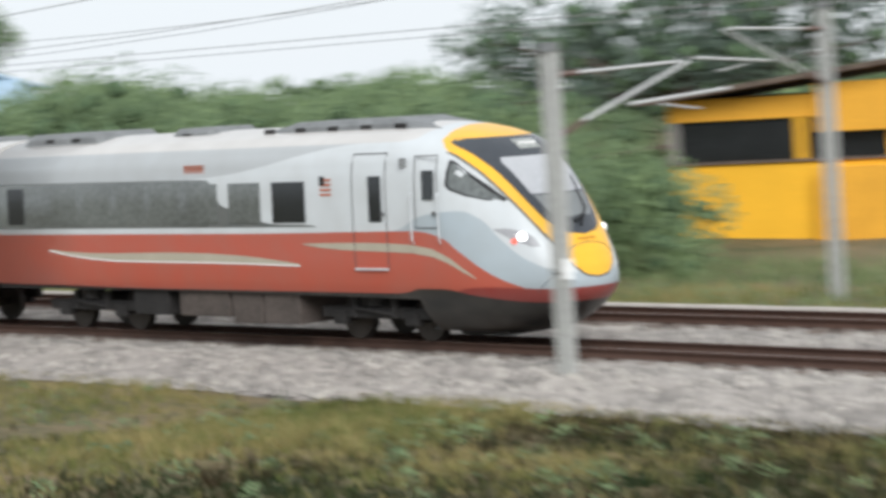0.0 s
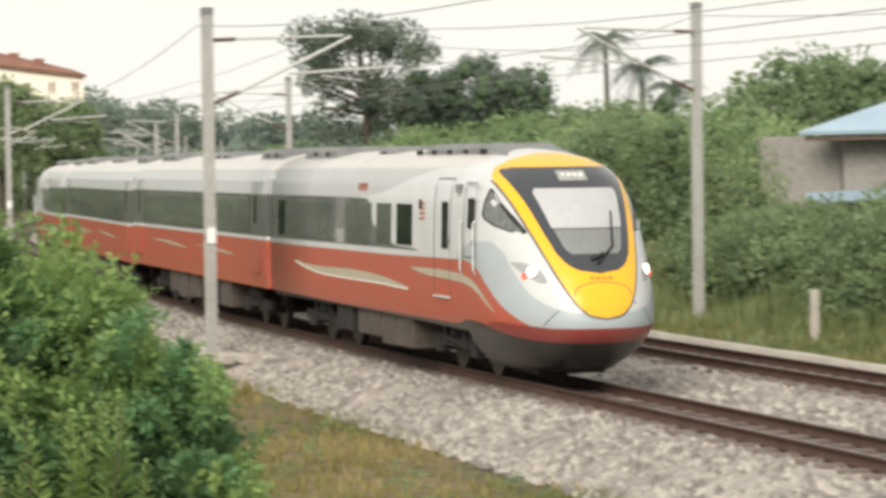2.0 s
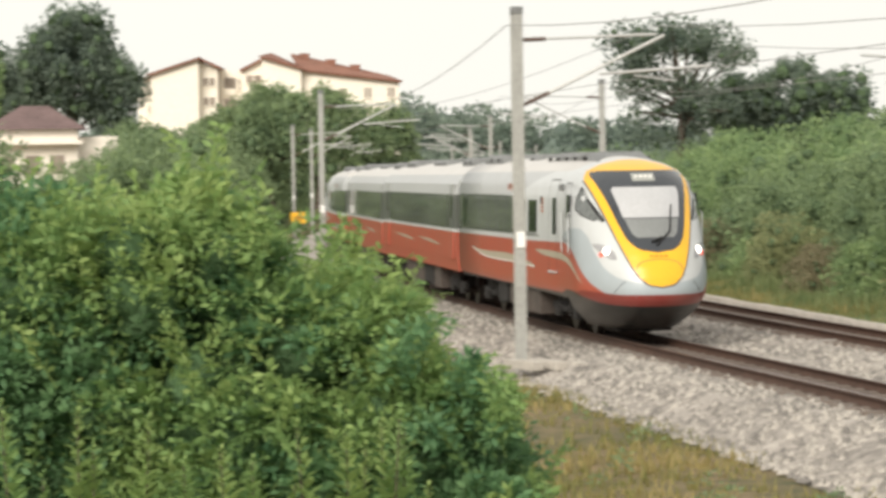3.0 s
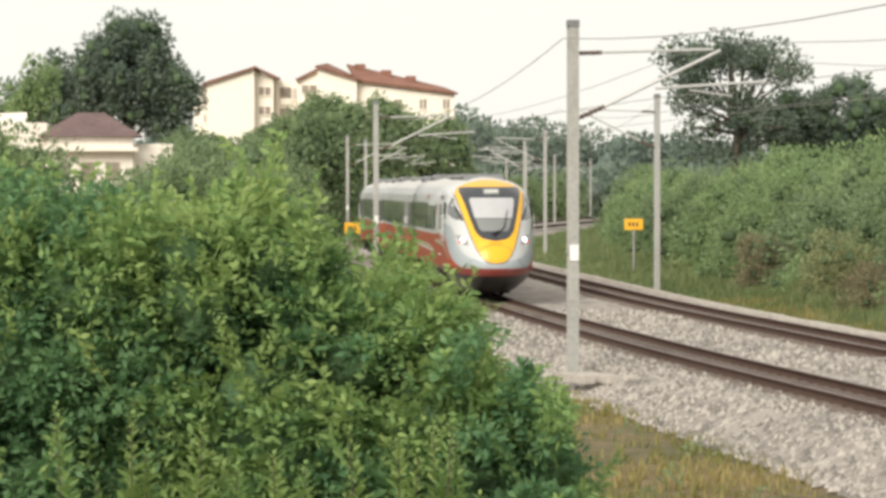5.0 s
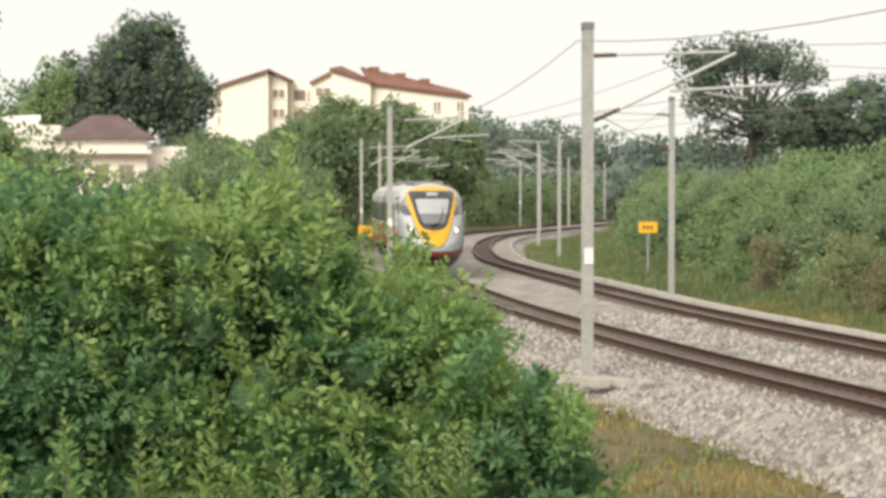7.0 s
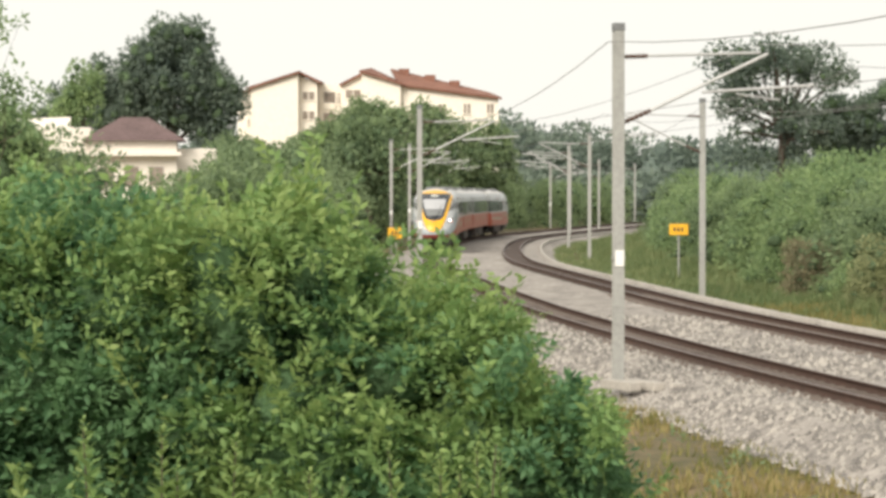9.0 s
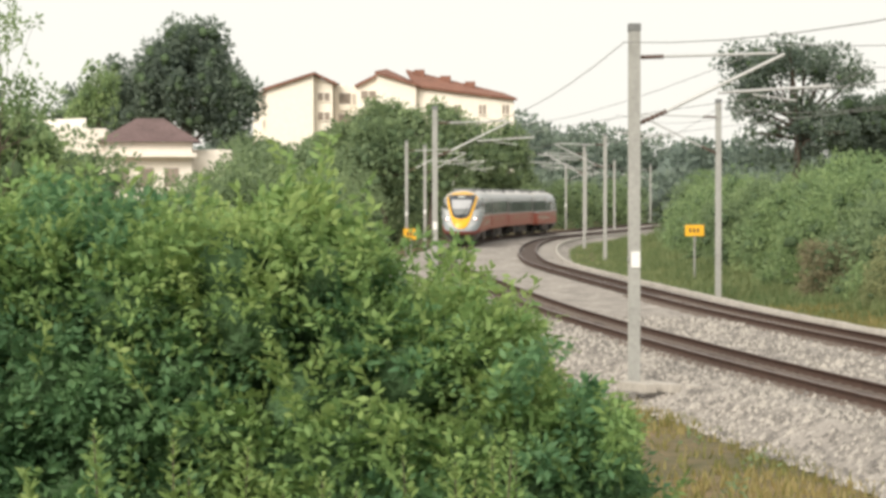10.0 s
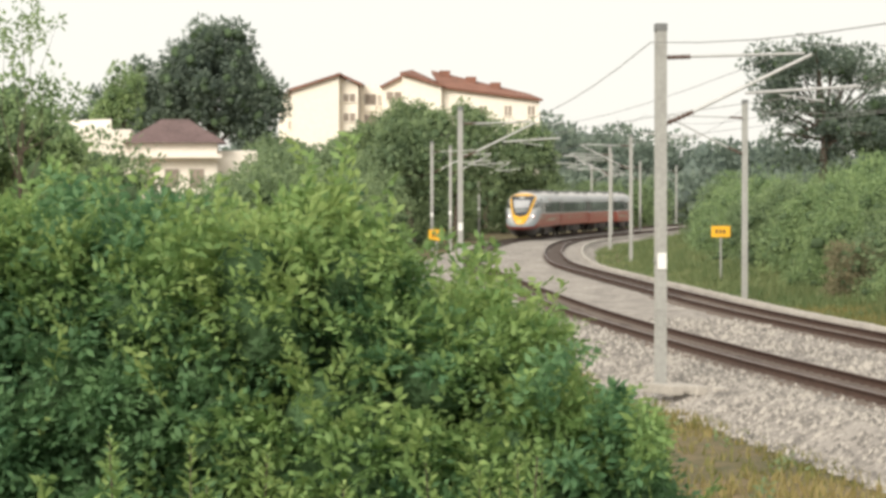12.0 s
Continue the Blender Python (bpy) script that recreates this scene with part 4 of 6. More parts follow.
def sign(x, y, zc, w, h, zb):
    s = thing("track_sign", "yellow trackside sign board on a grey post", "sign", pose(x, y, zb, 0, 0, math.degrees(math.atan2(-x, y)) * 1.0))
    bm = bmesh.new()
    tube(bm, [(0, 0.03, -0.3), (0, 0.03, zc - zb + h * 0.3)], 0.045, 8)
    part("post", bm, M_POLE, s)
    bm = bmesh.new()
    box(bm, -w / 2, w / 2, -0.03, -0.01, zc - zb - h / 2, zc - zb + h / 2, 0.006)
    bd = part("board", bm, M_SIGN, s, "yellow board")
    bm = bmesh.new()
    for k in range(3):
        box(bm, -w * 0.28 + k * w * 0.2, -w * 0.28 + k * w * 0.2 + w * 0.12, -0.036, -0.032, zc - zb - h * 0.18, zc - zb + h * 0.18)
    part("marking", bm, M_SIGNBAR, bd)


# ------------------------------------------------------------------ foliage
def leaf_arrays(centres, radii, n_leaf, length, rng, flat=0.35, up=0.25):
    """Leaves on loose balls of foliage: rhombic blades that point outward."""
    centres, radii = np.asarray(centres, float), np.asarray(radii, float)
    k = len(centres)
    d = rng.normal(size=(k * n_leaf, 3))
    d[:, 2] += up
    d /= np.linalg.norm(d, axis=1)[:, None]
    c = np.repeat(centres, n_leaf, 0)
    r = np.repeat(radii, n_leaf, 0)[:, None] if radii.ndim == 1 else np.repeat(radii, n_leaf, 0)
    p = c + d * r * rng.uniform(0.45, 1.0, (k * n_leaf, 1)) ** 0.6
    t = d + rng.normal(0, 0.55, d.shape)
    t[:, 2] -= 0.15
    t /= np.linalg.norm(t, axis=1)[:, None]
    b = np.cross(t, rng.normal(size=t.shape))
    b /= np.linalg.norm(b, axis=1)[:, None] + 1e-9
    ln = length * rng.uniform(0.6, 1.25, (k * n_leaf, 1))
    wd = ln * flat
    v = np.stack([p, p + t * ln * 0.45 + b * wd / 2, p + t * ln, p + t * ln * 0.45 - b * wd / 2], 1).reshape(-1, 3)
    f = np.arange(len(v)).reshape(-1, 4)
    return v, f


def core_mesh(centres, radii, rng, shrink=0.72):
    """Rough little lumps of twigs and leaves inside the foliage, dark to imitate shade."""
    vs, fs = [], []
    ico = bmesh.new()
    bmesh.ops.create_icosphere(ico, subdivisions=1, radius=1)
    bv = np.array([v.co[:] for v in ico.verts])
    bf = np.array([[v.index for v in f.verts] for f in ico.faces])
    ico.free()
    for i, (c, r) in enumerate(zip(centres, radii)):
        rr = np.asarray(r) * shrink
        vs.append(np.asarray(c) + bv * rr * rng.uniform(0.7, 1.2, (len(bv), 1)))
        fs.append(bf + i * len(bv))
    return np.concatenate(vs), np.concatenate(fs)


def clumps_in(ellipsoids, n, size, rng, shell=0.55):
    """Places and radii of clumps near the skin of a crown made of ellipsoids (x, y, z, rx, ry, rz)."""
    out, rad = [], []
    vol = np.array([e[3] * e[4] + e[4] * e[5] for e in ellipsoids])
    pick = rng.choice(len(ellipsoids), n, p=vol / vol.sum())
    for e in pick:
        x, y, z, rx, ry, rz = ellipsoids[e]
        d = rng.normal(size=3)
        d /= np.linalg.norm(d)
        k = rng.uniform(shell, 1.0)
        out.append((x + d[0] * rx * k, y + d[1] * ry * k, z + d[2] * rz * k))
        rad.append(size * rng.uniform(0.6, 1.35))
    return np.array(out), np.array(rad)


def tree(label, x, y, z0, trunk, ellipsoids, n, size, n_leaf, leaf, material, seed, r0=0.3, core=0.55, name="tree", category="tree", limbs=9, shell=0.55, flat=0.45):
    rng = np.random.default_rng(seed)
    tr = thing(name, label, category, pose(x, y, z0))
    cs, rs = clumps_in(ellipsoids, n, size, rng, shell)
    bm = bmesh.new()
    lean = rng.normal(0, 0.03 * trunk, 2)
    top = Vector((lean[0], lean[1], trunk))
    tube(bm, [(0, 0, -0.4), (0, 0, 0.1), (lean[0] * 0.5, lean[1] * 0.5, trunk * 0.5), top], [r0 * 1.35, r0, r0 * 0.8, r0 * 0.65], 9)
    part("trunk", bm, M_BARK, tr)
    bm = bmesh.new()
    for i in range(limbs):
        c = Vector(cs[rng.integers(len(cs))])
        st = top * rng.uniform(0.72, 1.0)
        mid = st.lerp(c, 0.5) + Vector((rng.normal(0, 0.2), rng.normal(0, 0.2), 0.25 * size))
        tube(bm, [st, mid, c], [r0 * 0.45, r0 * 0.28, r0 * 0.08], 6)
    part("branchwork", bm, M_BARK, tr)
    v, f = leaf_arrays(cs, rs, n_leaf, leaf, rng, flat)
    cr = fast_mesh("crown", v, f, material)
    cr.parent = tr
    # Dark lumps fill the crown's gaps as painted shade.
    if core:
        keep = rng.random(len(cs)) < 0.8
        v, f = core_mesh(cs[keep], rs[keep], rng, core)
        co = fast_mesh("inner_shade_lumps", v, f, M_CORE)
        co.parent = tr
    return tr


def build_bush():
    """The big roadside bush beside the viewpoint: boughs of leaves in lumps with dark hollows between."""
    rng = np.random.default_rng(21)
    b = thing("roadside_bush", "large leafy green bush in front of the track", "bush", pose(0, 0, TOE_Z))
    prof = [(-4.6, 3.46), (-3.4, 3.44), (-2.25, 3.34), (-1.67, 3.22), (-1.2, 3.3), (-0.95, 3.44), (-0.82, 3.2), (-0.68, 3.0), (-0.42, 2.93), (-0.25, 2.99), (-0.10, 2.82), (0.03, 2.58),
            (0.25, 2.46), (0.46, 2.32), (0.60, 2.14), (0.76, 1.82), (0.94, 1.25), (1.10, 0.0)]

    def top(x, y):
        h = lerp(prof, x) - 0.09 * abs(y - 14.2) - 0.035 * max(0, y - 15.2) ** 2
        return h + 0.16 * noise.noise(Vector((x * 1.9, y * 1.3, 5))) + 0.08 * noise.noise(Vector((x * 6, y * 5, 9)))

    def face_y(x, z):
        return 13.3 + 0.5 * noise.noise(Vector((x * 1.1, z * 1.1, 2))) + 0.32 * noise.noise(Vector((x * 2.6, z * 2.6, 8))) + 0.25 * max(0, z - 1.4)

    lumps = []
    while len(lumps) < 620:
        x = rng.uniform(-4.6, 1.0)
        r = rng.uniform(0.16, 0.40) * (0.62 if x > 0.3 else 1.0)
        if len(lumps) < 370:
            h = top(x, 13.8)
            z = rng.uniform(TOE_Z + 0.2, h - 0.5 * r)
            y = face_y(x, z) + 0.6 * r + (1.2 * max(0, x + 0.2) ** 2)
        else:
            y = rng.uniform(13.7, 16.6)
            z = top(x, y) - 0.75 * r
            if z < TOE_Z + 0.2:
                continue
        lumps.append((x - (0.4 * r if x > 0.3 else 0), y, z - TOE_Z, r))
    # loose boughs that break the outline
    for q in range(130):
        x = rng.uniform(-4.4, 0.75)
        if q % 3:
            y = rng.uniform(13.4, 15.4)
            z, way = top(x, y) - 0.1, (rng.normal(0.05, 0.35), -0.1, rng.uniform(0.5, 1.0))
        else:
            z = rng.uniform(1.2, max(1.3, top(x, 13.8) - 0.2))
            y, way = face_y(x, z), (rng.normal(0.1, 0.4), -0.7, rng.uniform(-0.1, 0.6))
        ln = rng.uniform(0.16, 0.40) * (0.7 if x > 0.3 else 1.0)
        for k in range(5):
            lumps.append((x + way[0] * ln * k / 4, y + way[1] * ln * k / 4, z + way[2] * ln * k / 4 - TOE_Z, 0.085 - 0.012 * k))
    groups = {"leaves": ([], []), "shaded_leaves": ([], []), "lit_leaves": ([], [])}
    for x, y, z, r in lumps:
        # Lit tops and shaded hollows are put into the leaf colour here.
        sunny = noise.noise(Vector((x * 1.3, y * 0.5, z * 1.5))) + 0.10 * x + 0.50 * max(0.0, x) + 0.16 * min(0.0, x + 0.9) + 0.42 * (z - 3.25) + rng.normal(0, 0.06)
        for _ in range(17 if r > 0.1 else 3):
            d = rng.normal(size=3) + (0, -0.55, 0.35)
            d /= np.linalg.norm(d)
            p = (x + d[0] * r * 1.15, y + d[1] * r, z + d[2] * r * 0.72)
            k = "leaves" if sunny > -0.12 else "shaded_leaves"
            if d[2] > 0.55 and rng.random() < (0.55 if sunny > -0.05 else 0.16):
                k = "lit_leaves"
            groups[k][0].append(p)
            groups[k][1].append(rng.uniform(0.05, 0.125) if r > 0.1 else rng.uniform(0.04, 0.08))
    for k, m_, ln in (("leaves", M_LEAF_BUSH, 0.056), ("shaded_leaves", M_LEAF_BUSH2, 0.060), ("lit_leaves", M_LEAF_TIP, 0.052)):
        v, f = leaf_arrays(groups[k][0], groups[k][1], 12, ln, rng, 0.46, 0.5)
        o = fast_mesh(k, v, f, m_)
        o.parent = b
    # leafy sprays: arching stems with leaflets set in two rows
    big = [q for q in lumps if q[3] > 0.1]
    for name, m_, low, high in (("spray_leaves", M_LEAF_BUSH, -0.10, 0.16), ("shaded_spray_leaves", M_LEAF_BUSH2, -9, -0.10), ("lit_spray_leaves", M_LEAF_TIP, 0.16, 9)):
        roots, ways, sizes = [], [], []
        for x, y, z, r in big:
            # Same painted light: higher and right-hand sprays take the lighter leaf.
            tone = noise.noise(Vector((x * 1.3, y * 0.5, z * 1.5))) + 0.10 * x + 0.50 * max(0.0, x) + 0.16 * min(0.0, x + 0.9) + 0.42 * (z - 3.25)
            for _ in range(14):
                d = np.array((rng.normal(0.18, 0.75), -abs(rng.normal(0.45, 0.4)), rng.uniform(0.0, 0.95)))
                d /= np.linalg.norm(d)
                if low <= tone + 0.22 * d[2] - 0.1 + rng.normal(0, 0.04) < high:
                    roots.append((x + d[0] * r * 0.5, y + d[1] * r * 0.5, z + d[2] * r * 0.4))
                    ways.append(d)
                    sizes.append(r * rng.uniform(0.75, 1.25))
        if not roots:
            continue
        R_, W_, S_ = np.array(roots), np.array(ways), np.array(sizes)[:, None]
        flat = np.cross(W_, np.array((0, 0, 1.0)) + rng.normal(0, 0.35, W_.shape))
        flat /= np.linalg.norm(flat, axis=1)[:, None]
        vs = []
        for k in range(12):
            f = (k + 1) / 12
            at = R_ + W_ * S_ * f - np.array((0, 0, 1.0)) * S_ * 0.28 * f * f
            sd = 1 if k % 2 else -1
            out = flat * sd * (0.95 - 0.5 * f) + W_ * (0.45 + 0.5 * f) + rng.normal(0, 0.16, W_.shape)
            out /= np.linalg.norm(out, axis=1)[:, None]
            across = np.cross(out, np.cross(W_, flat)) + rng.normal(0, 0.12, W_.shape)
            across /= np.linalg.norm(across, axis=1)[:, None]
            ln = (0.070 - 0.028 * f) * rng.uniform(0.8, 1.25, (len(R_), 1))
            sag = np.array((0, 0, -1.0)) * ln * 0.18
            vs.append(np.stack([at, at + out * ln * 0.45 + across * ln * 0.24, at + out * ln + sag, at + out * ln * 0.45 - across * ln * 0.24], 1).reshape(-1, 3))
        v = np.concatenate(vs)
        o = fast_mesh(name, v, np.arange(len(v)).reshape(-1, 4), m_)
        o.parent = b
    # sprigs that stick out: a stem with leaves on both sides
    for q in range(146):
        x = rng.uniform(-4.2, 0.85)
        if q < 60:
            z = rng.uniform(1.2, max(1.3, top(x, 13.8) - 0.2))
            y = face_y(x, z) - 0.12
            root = np.array((x, y, z - TOE_Z))
            tip = root + (rng.normal(0, 0.10), rng.uniform(-0.15, 0.0), rng.uniform(0.16, 0.36))
        else:
            y = rng.uniform(13.4, 15.6)
            root = np.array((x, y, top(x, y) - TOE_Z - 0.12))
            tip = root + (rng.normal(0, 0.12), rng.normal(0, 0.08), rng.uniform(0.18, 0.46))
        if q >= 120:
            x = -1.1 + 0.026 * (q - 120) if q < 134 else -0.42 + 0.033 * (q - 134)
            root = np.array((x, 13.9, top(x, 13.9) - TOE_Z - 0.15))
            tip = root + (rng.uniform(0.05, 0.25), 0, rng.uniform(0.2, 0.52))
        way = tip - root
        vs, fs = [], []
        for w in ((0.004, 0, 0), (0, 0.004, 0)):
            fs.append([len(vs) + k for k in range(4)])
            vs += [root - w, root + np.array(w), tip + np.array(w) * 0.3, tip - np.array(w) * 0.3]
        for k in range(18):
            a = root + way * (0.25 + 0.75 * k / 17)
            out = rng.normal(size=3) * (1, 0.7, 0.5) + way / np.linalg.norm(way) * 0.7
            out /= np.linalg.norm(out)
            wide = np.cross(out, rng.normal(size=3))
            wide *= 0.015 / np.linalg.norm(wide)
            ln = rng.uniform(0.045, 0.085)
            fs.append([len(vs) + c for c in range(4)])
            vs += [a, a + out * ln * 0.5 + wide, a + out * ln, a + out * ln * 0.5 - wide]
        o = fast_mesh("sprig", np.array(vs), np.array(fs), M_LEAF_TIP if q % 3 else M_LEAF_BUSH)
        o.parent = b
    # upright young shoots before the face: whorls of leaves that narrow to the tip
    for q in range(26):
        x = rng.uniform(-1.75, -0.3) if q < 18 else rng.uniform(-0.3, 0.6)
        foot = np.array((x, 12.75 + rng.uniform(-0.15, 0.15), rng.uniform(1.35, 1.75) - TOE_Z))
        high = rng.uniform(0.42, 0.8)
        lean = rng.normal(0, 0.07, 2)
        vs = []
        for k in range(46):
            f = (k / 46) ** 0.8
            at = foot + np.array((lean[0] * f, lean[1] * f, high * f))
            turn = k * 2.4
            out = np.array((math.cos(turn), math.sin(turn), 0.55 + 0.5 * f)) + rng.normal(0, 0.12, 3)
            out /= np.linalg.norm(out)
            ln = (0.16 * (1 - f) + 0.035) * rng.uniform(0.8, 1.2)
            wide = np.cross(out, (0, 0, 1.0))
            wide *= ln * 0.25 / np.linalg.norm(wide)
            vs += [at, at + out * ln * 0.5 + wide, at + out * ln - np.array((0, 0, ln * 0.15)), at + out * ln * 0.5 - wide]
        o = fast_mesh("shoot", np.array(vs), np.arange(len(vs)).reshape(-1, 4), M_LEAF_TIP if q % 3 else M_LEAF_BUSH)
        o.parent = b
        bm = bmesh.new()
        tube(bm, [foot - np.array((0, 0, 0.9)), foot + np.array((lean[0], lean[1], high * 0.95))], [0.010, 0.003], 5)
        part("shoot_stem", bm, M_BARK, b)
    # woody inside
    for _ in range(26):
        bm = bmesh.new()
        x, y = rng.uniform(-4, 0.5), rng.uniform(14.2, 16.8)
        z = (top(x, y) - TOE_Z) * 0.6
        tube(bm, [(x * 0.8, 15.3 + (y - 15.3) * 0.4, -0.2), (x * 0.92, y, z * 0.5), (x, y, z)], [0.05, 0.035, 0.012], 6)
        part("stem", bm, M_BARK, b)
    # Dark lumps and a backing sheet stand in for the bush's inner shade.
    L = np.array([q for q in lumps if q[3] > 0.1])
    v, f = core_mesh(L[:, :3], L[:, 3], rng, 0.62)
    o = fast_mesh("inner_shade_lumps", v, f, M_BUSHCORE)
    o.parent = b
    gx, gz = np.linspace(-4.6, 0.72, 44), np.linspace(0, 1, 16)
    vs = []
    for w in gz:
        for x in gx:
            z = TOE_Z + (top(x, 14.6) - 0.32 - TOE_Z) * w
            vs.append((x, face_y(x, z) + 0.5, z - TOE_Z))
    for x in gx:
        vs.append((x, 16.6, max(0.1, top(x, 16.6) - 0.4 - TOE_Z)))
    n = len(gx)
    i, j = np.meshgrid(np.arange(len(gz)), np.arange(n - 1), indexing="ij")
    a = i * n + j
    o = fast_mesh("inner_shade_sheet", vs, np.stack([a, a + 1, a + 1 + n, a + n], -1).reshape(-1, 4), M_BUSHCORE)
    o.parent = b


def thicket(x, y, rx, ry, h, seed, leaf=0.21, material=None, dens=1.0):
    z0 = ground_z(x, y)
    rng = np.random.default_rng(seed)
    e = [(0, 0, h * 0.35, rx, ry, h * 0.62), (rng.uniform(-0.3, 0.3) * rx, rng.uniform(-0.3, 0.3) * ry, h * 0.55, rx * 0.7, ry * 0.7, h * 0.5)]
    e += [(rng.uniform(-0.8, 0.8) * rx, rng.uniform(-0.8, 0.8) * ry, h * rng.uniform(0.15, 0.75), rx * 0.35, ry * 0.3, h * rng.uniform(0.2, 0.4)) for _ in range(4)]
    n = int(150 * dens)
    return tree("dense green thicket of creepers and saplings behind the track", x, y, z0 - 0.3, h * 0.4, e, n, 0.15 * h + 0.22, 150, leaf * 0.85, material or M_LEAF_HEDGE, seed, 0.12, 0.30,
                "thicket", "shrub", 5, 0.7)


def build_vegetation():
    build_bush()
    # thickets along the far side, nearest first
    row = [(34, -6, 3.0), (30, 45, 5.2), (35, 43, 4.0), (41, 38, 3.6), (34, 52, 3.8), (38, 58, 3.8), (27, 62.5, 5.2), (29.5, 57, 5.0), (26.5, 31, 3.2), (25.8, 38, 5.2), (24.2, 44, 4.7), (22.8, 49, 5.1), (22.4, 54.5, 5.2), (20.0, 60, 2.3), (19.2, 66, 2.4), (18.4, 71, 2.2), (17.2, 77, 4.7), (16.6, 83, 4.6),
           (15.8, 92, 4.3), (15.0, 101, 4.2), (14.3, 111, 4.2), (13.6, 122, 4.2), (13.0, 135, 4.2), (12.6, 150, 4.2), (13.2, 168, 4.2), (14.2, 188, 4.4), (16.5, 210, 4.6)]
    for i, (x, y, h) in enumerate(row):
        thicket(x, y, 3.2, 4.6, h * (1 + 0.05 * (i % 3 - 1)), 100 + i, material=M_LEAF_TREE if i % 3 == 1 or y < 95 else M_LEAF_HEDGE)
    # low scrub on the slope down to the track
    for i, (x, y, h) in enumerate([(14.3, 79, 2.0), (13.7, 84.5, 1.5), (13.4, 90, 2.3), (13.0, 96, 1.6), (12.4, 103, 2.2), (15.2, 73, 1.5), (12.0, 111, 1.8)]):
        thicket(x, y, 1.5, 2.6, h, 160 + i, 0.15, (M_LEAF_HEDGE, M_LEAF_DRY, M_LEAF_SCRUB)[i % 3], 0.6)
    back = [(22.5, 94, 5.0), (21.5, 106, 5.2), (21, 124, 5.2), (20, 145, 5.4)]
    for i, (x, y, h) in enumerate(back):
        thicket(x, y, 4.6, 6.0, h, 140 + i, 0.3)
    # left of the line, behind the near bush
    for i, (x, y, h, r) in enumerate([(-9.5, 100, 5.2, 4), (-10.5, 125, 5.6, 4), (-12, 150, 6, 5), (-13, 180, 6, 5), (-13, 215, 6.5, 6), (-10, 260, 7, 6), (-18, 90, 6, 5), (-24, 110, 7, 6), (-30, 140, 8, 7), (-12, 282, 6, 5), (-6, 302, 6, 5), (0, 322, 6, 5), (6, 338, 6, 5), (13, 352, 6, 5)]):
        thicket(x, y, r, r * 1.2, h, 170 + i, 0.3, M_LEAF_TREE)
    for i, (x, y, h, r) in enumerate([(-20.6, 150, 3.6, 1.8), (-25.0, 155, 5.9, 2.0), (-16.8, 150, 4.6, 2.0), (-22.9, 152, 4.5, 1.5)]):
        thicket(x, y, r, r, h, 190 + i, 0.26, M_LEAF_HEDGE, 0.7)
    # single trees
    T = tree
    T("tall dense dark green tree", -26.2, 228, 0, 9, [(-0.6, 0, 12.4, 4.6, 4.5, 4.4), (-4.0, 0, 11.2, 3.4, 3, 3.4), (3.0, 0, 10.6, 2.8, 3, 3.2), (0.4, 0, 14.8, 3.0, 3, 2.4)], 260, 0.95, 110, 0.42, M_LEAF_DARK, 31, 0.5, 0.5)
    T("slim lighter green tree beside the houses", -28.3, 191, 0, 7, [(0.2, 0, 10.6, 1.1, 1.2, 1.7), (-0.7, 0, 8.8, 1.5, 1.3, 1.6)], 60, 0.55, 60, 0.34, M_LEAF_HEDGE, 32, 0.2, 0.4)
    T("rounded dark green tree behind the houses", -35, 238, 0, 6, [(0, 0, 9.2, 4.6, 4, 3.4), (3.2, 0, 8.4, 3.2, 3, 3.0)], 150, 0.95, 70, 0.45, M_LEAF_DARK, 41, 0.3, 0.5)
    T("leafy green tree beside the railway", -11.6, 62, -1, 4, [(0, 0, 5.7, 1.7, 1.8, 1.2), (-1.6, 0, 5.2, 1.6, 1.5, 1.4), (1.0, 0, 4.6, 1.4, 1.4, 1.3)], 110, 0.42, 70, 0.2, M_LEAF_HEDGE, 33, 0.14, 0.6)
    T("wispy sapling with a few leaves", -8.5, 47, -1, 5.4, [(0, 0, 7.0, 0.8, 0.7, 1.1), (0.4, 0, 6.0, 0.8, 0.7, 0.9)], 46, 0.16, 22, 0.13, M_LEAF_HEDGE, 34, 0.025, 0, shell=0.2)
    T("tall spreading umbrella-shaped tree", 23.0, 218, 0, 9.0, [(0, 0, 13.6, 6.2, 5, 1.5), (-3.6, 0, 11.2, 2.0, 2, 2.3), (3.8, 0, 12.4, 3.4, 3, 1.4), (-1, 0, 9.6, 4.4, 3, 1.8), (2.5, 0, 8.5, 4.0, 3, 1.8), (0, 0, 7.0, 5.4, 3, 2.2), (-3, 0, 12.6, 3.0, 3, 1.6)], 330, 0.62, 50, 0.36, M_LEAF_DARK, 35, 0.4, 0.3, limbs=36, shell=0.3)
    T("dense dark green tree beyond the thickets", 33.5, 226, 0, 6, [(0, 0, 8.6, 5.6, 4, 3.4), (-3.5, 0, 8.2, 3.4, 3, 2.8), (3.6, 0, 8.6, 3, 3, 2.6)], 180, 0.9, 62, 0.45, M_LEAF_DARK, 36, 0.4, 0.65)
    T("rounded green tree behind the thickets", 28.5, 150, -1.6, 4, [(0, 0, 5.4, 4.6, 4, 2.6), (4, 0, 5.8, 3.4, 3, 2.6)], 150, 0.75, 60, 0.36, M_LEAF_TREE, 37, 0.3, 0.5)
    T("rounded green tree behind the thickets", 33.5, 125, -0.9, 4, [(0, 0, 6.4, 4.2, 4, 2.7), (3.2, 0, 7.0, 3.0, 3, 2.0)], 150, 0.7, 60, 0.34, M_LEAF_TREE, 38, 0.3, 0.5)
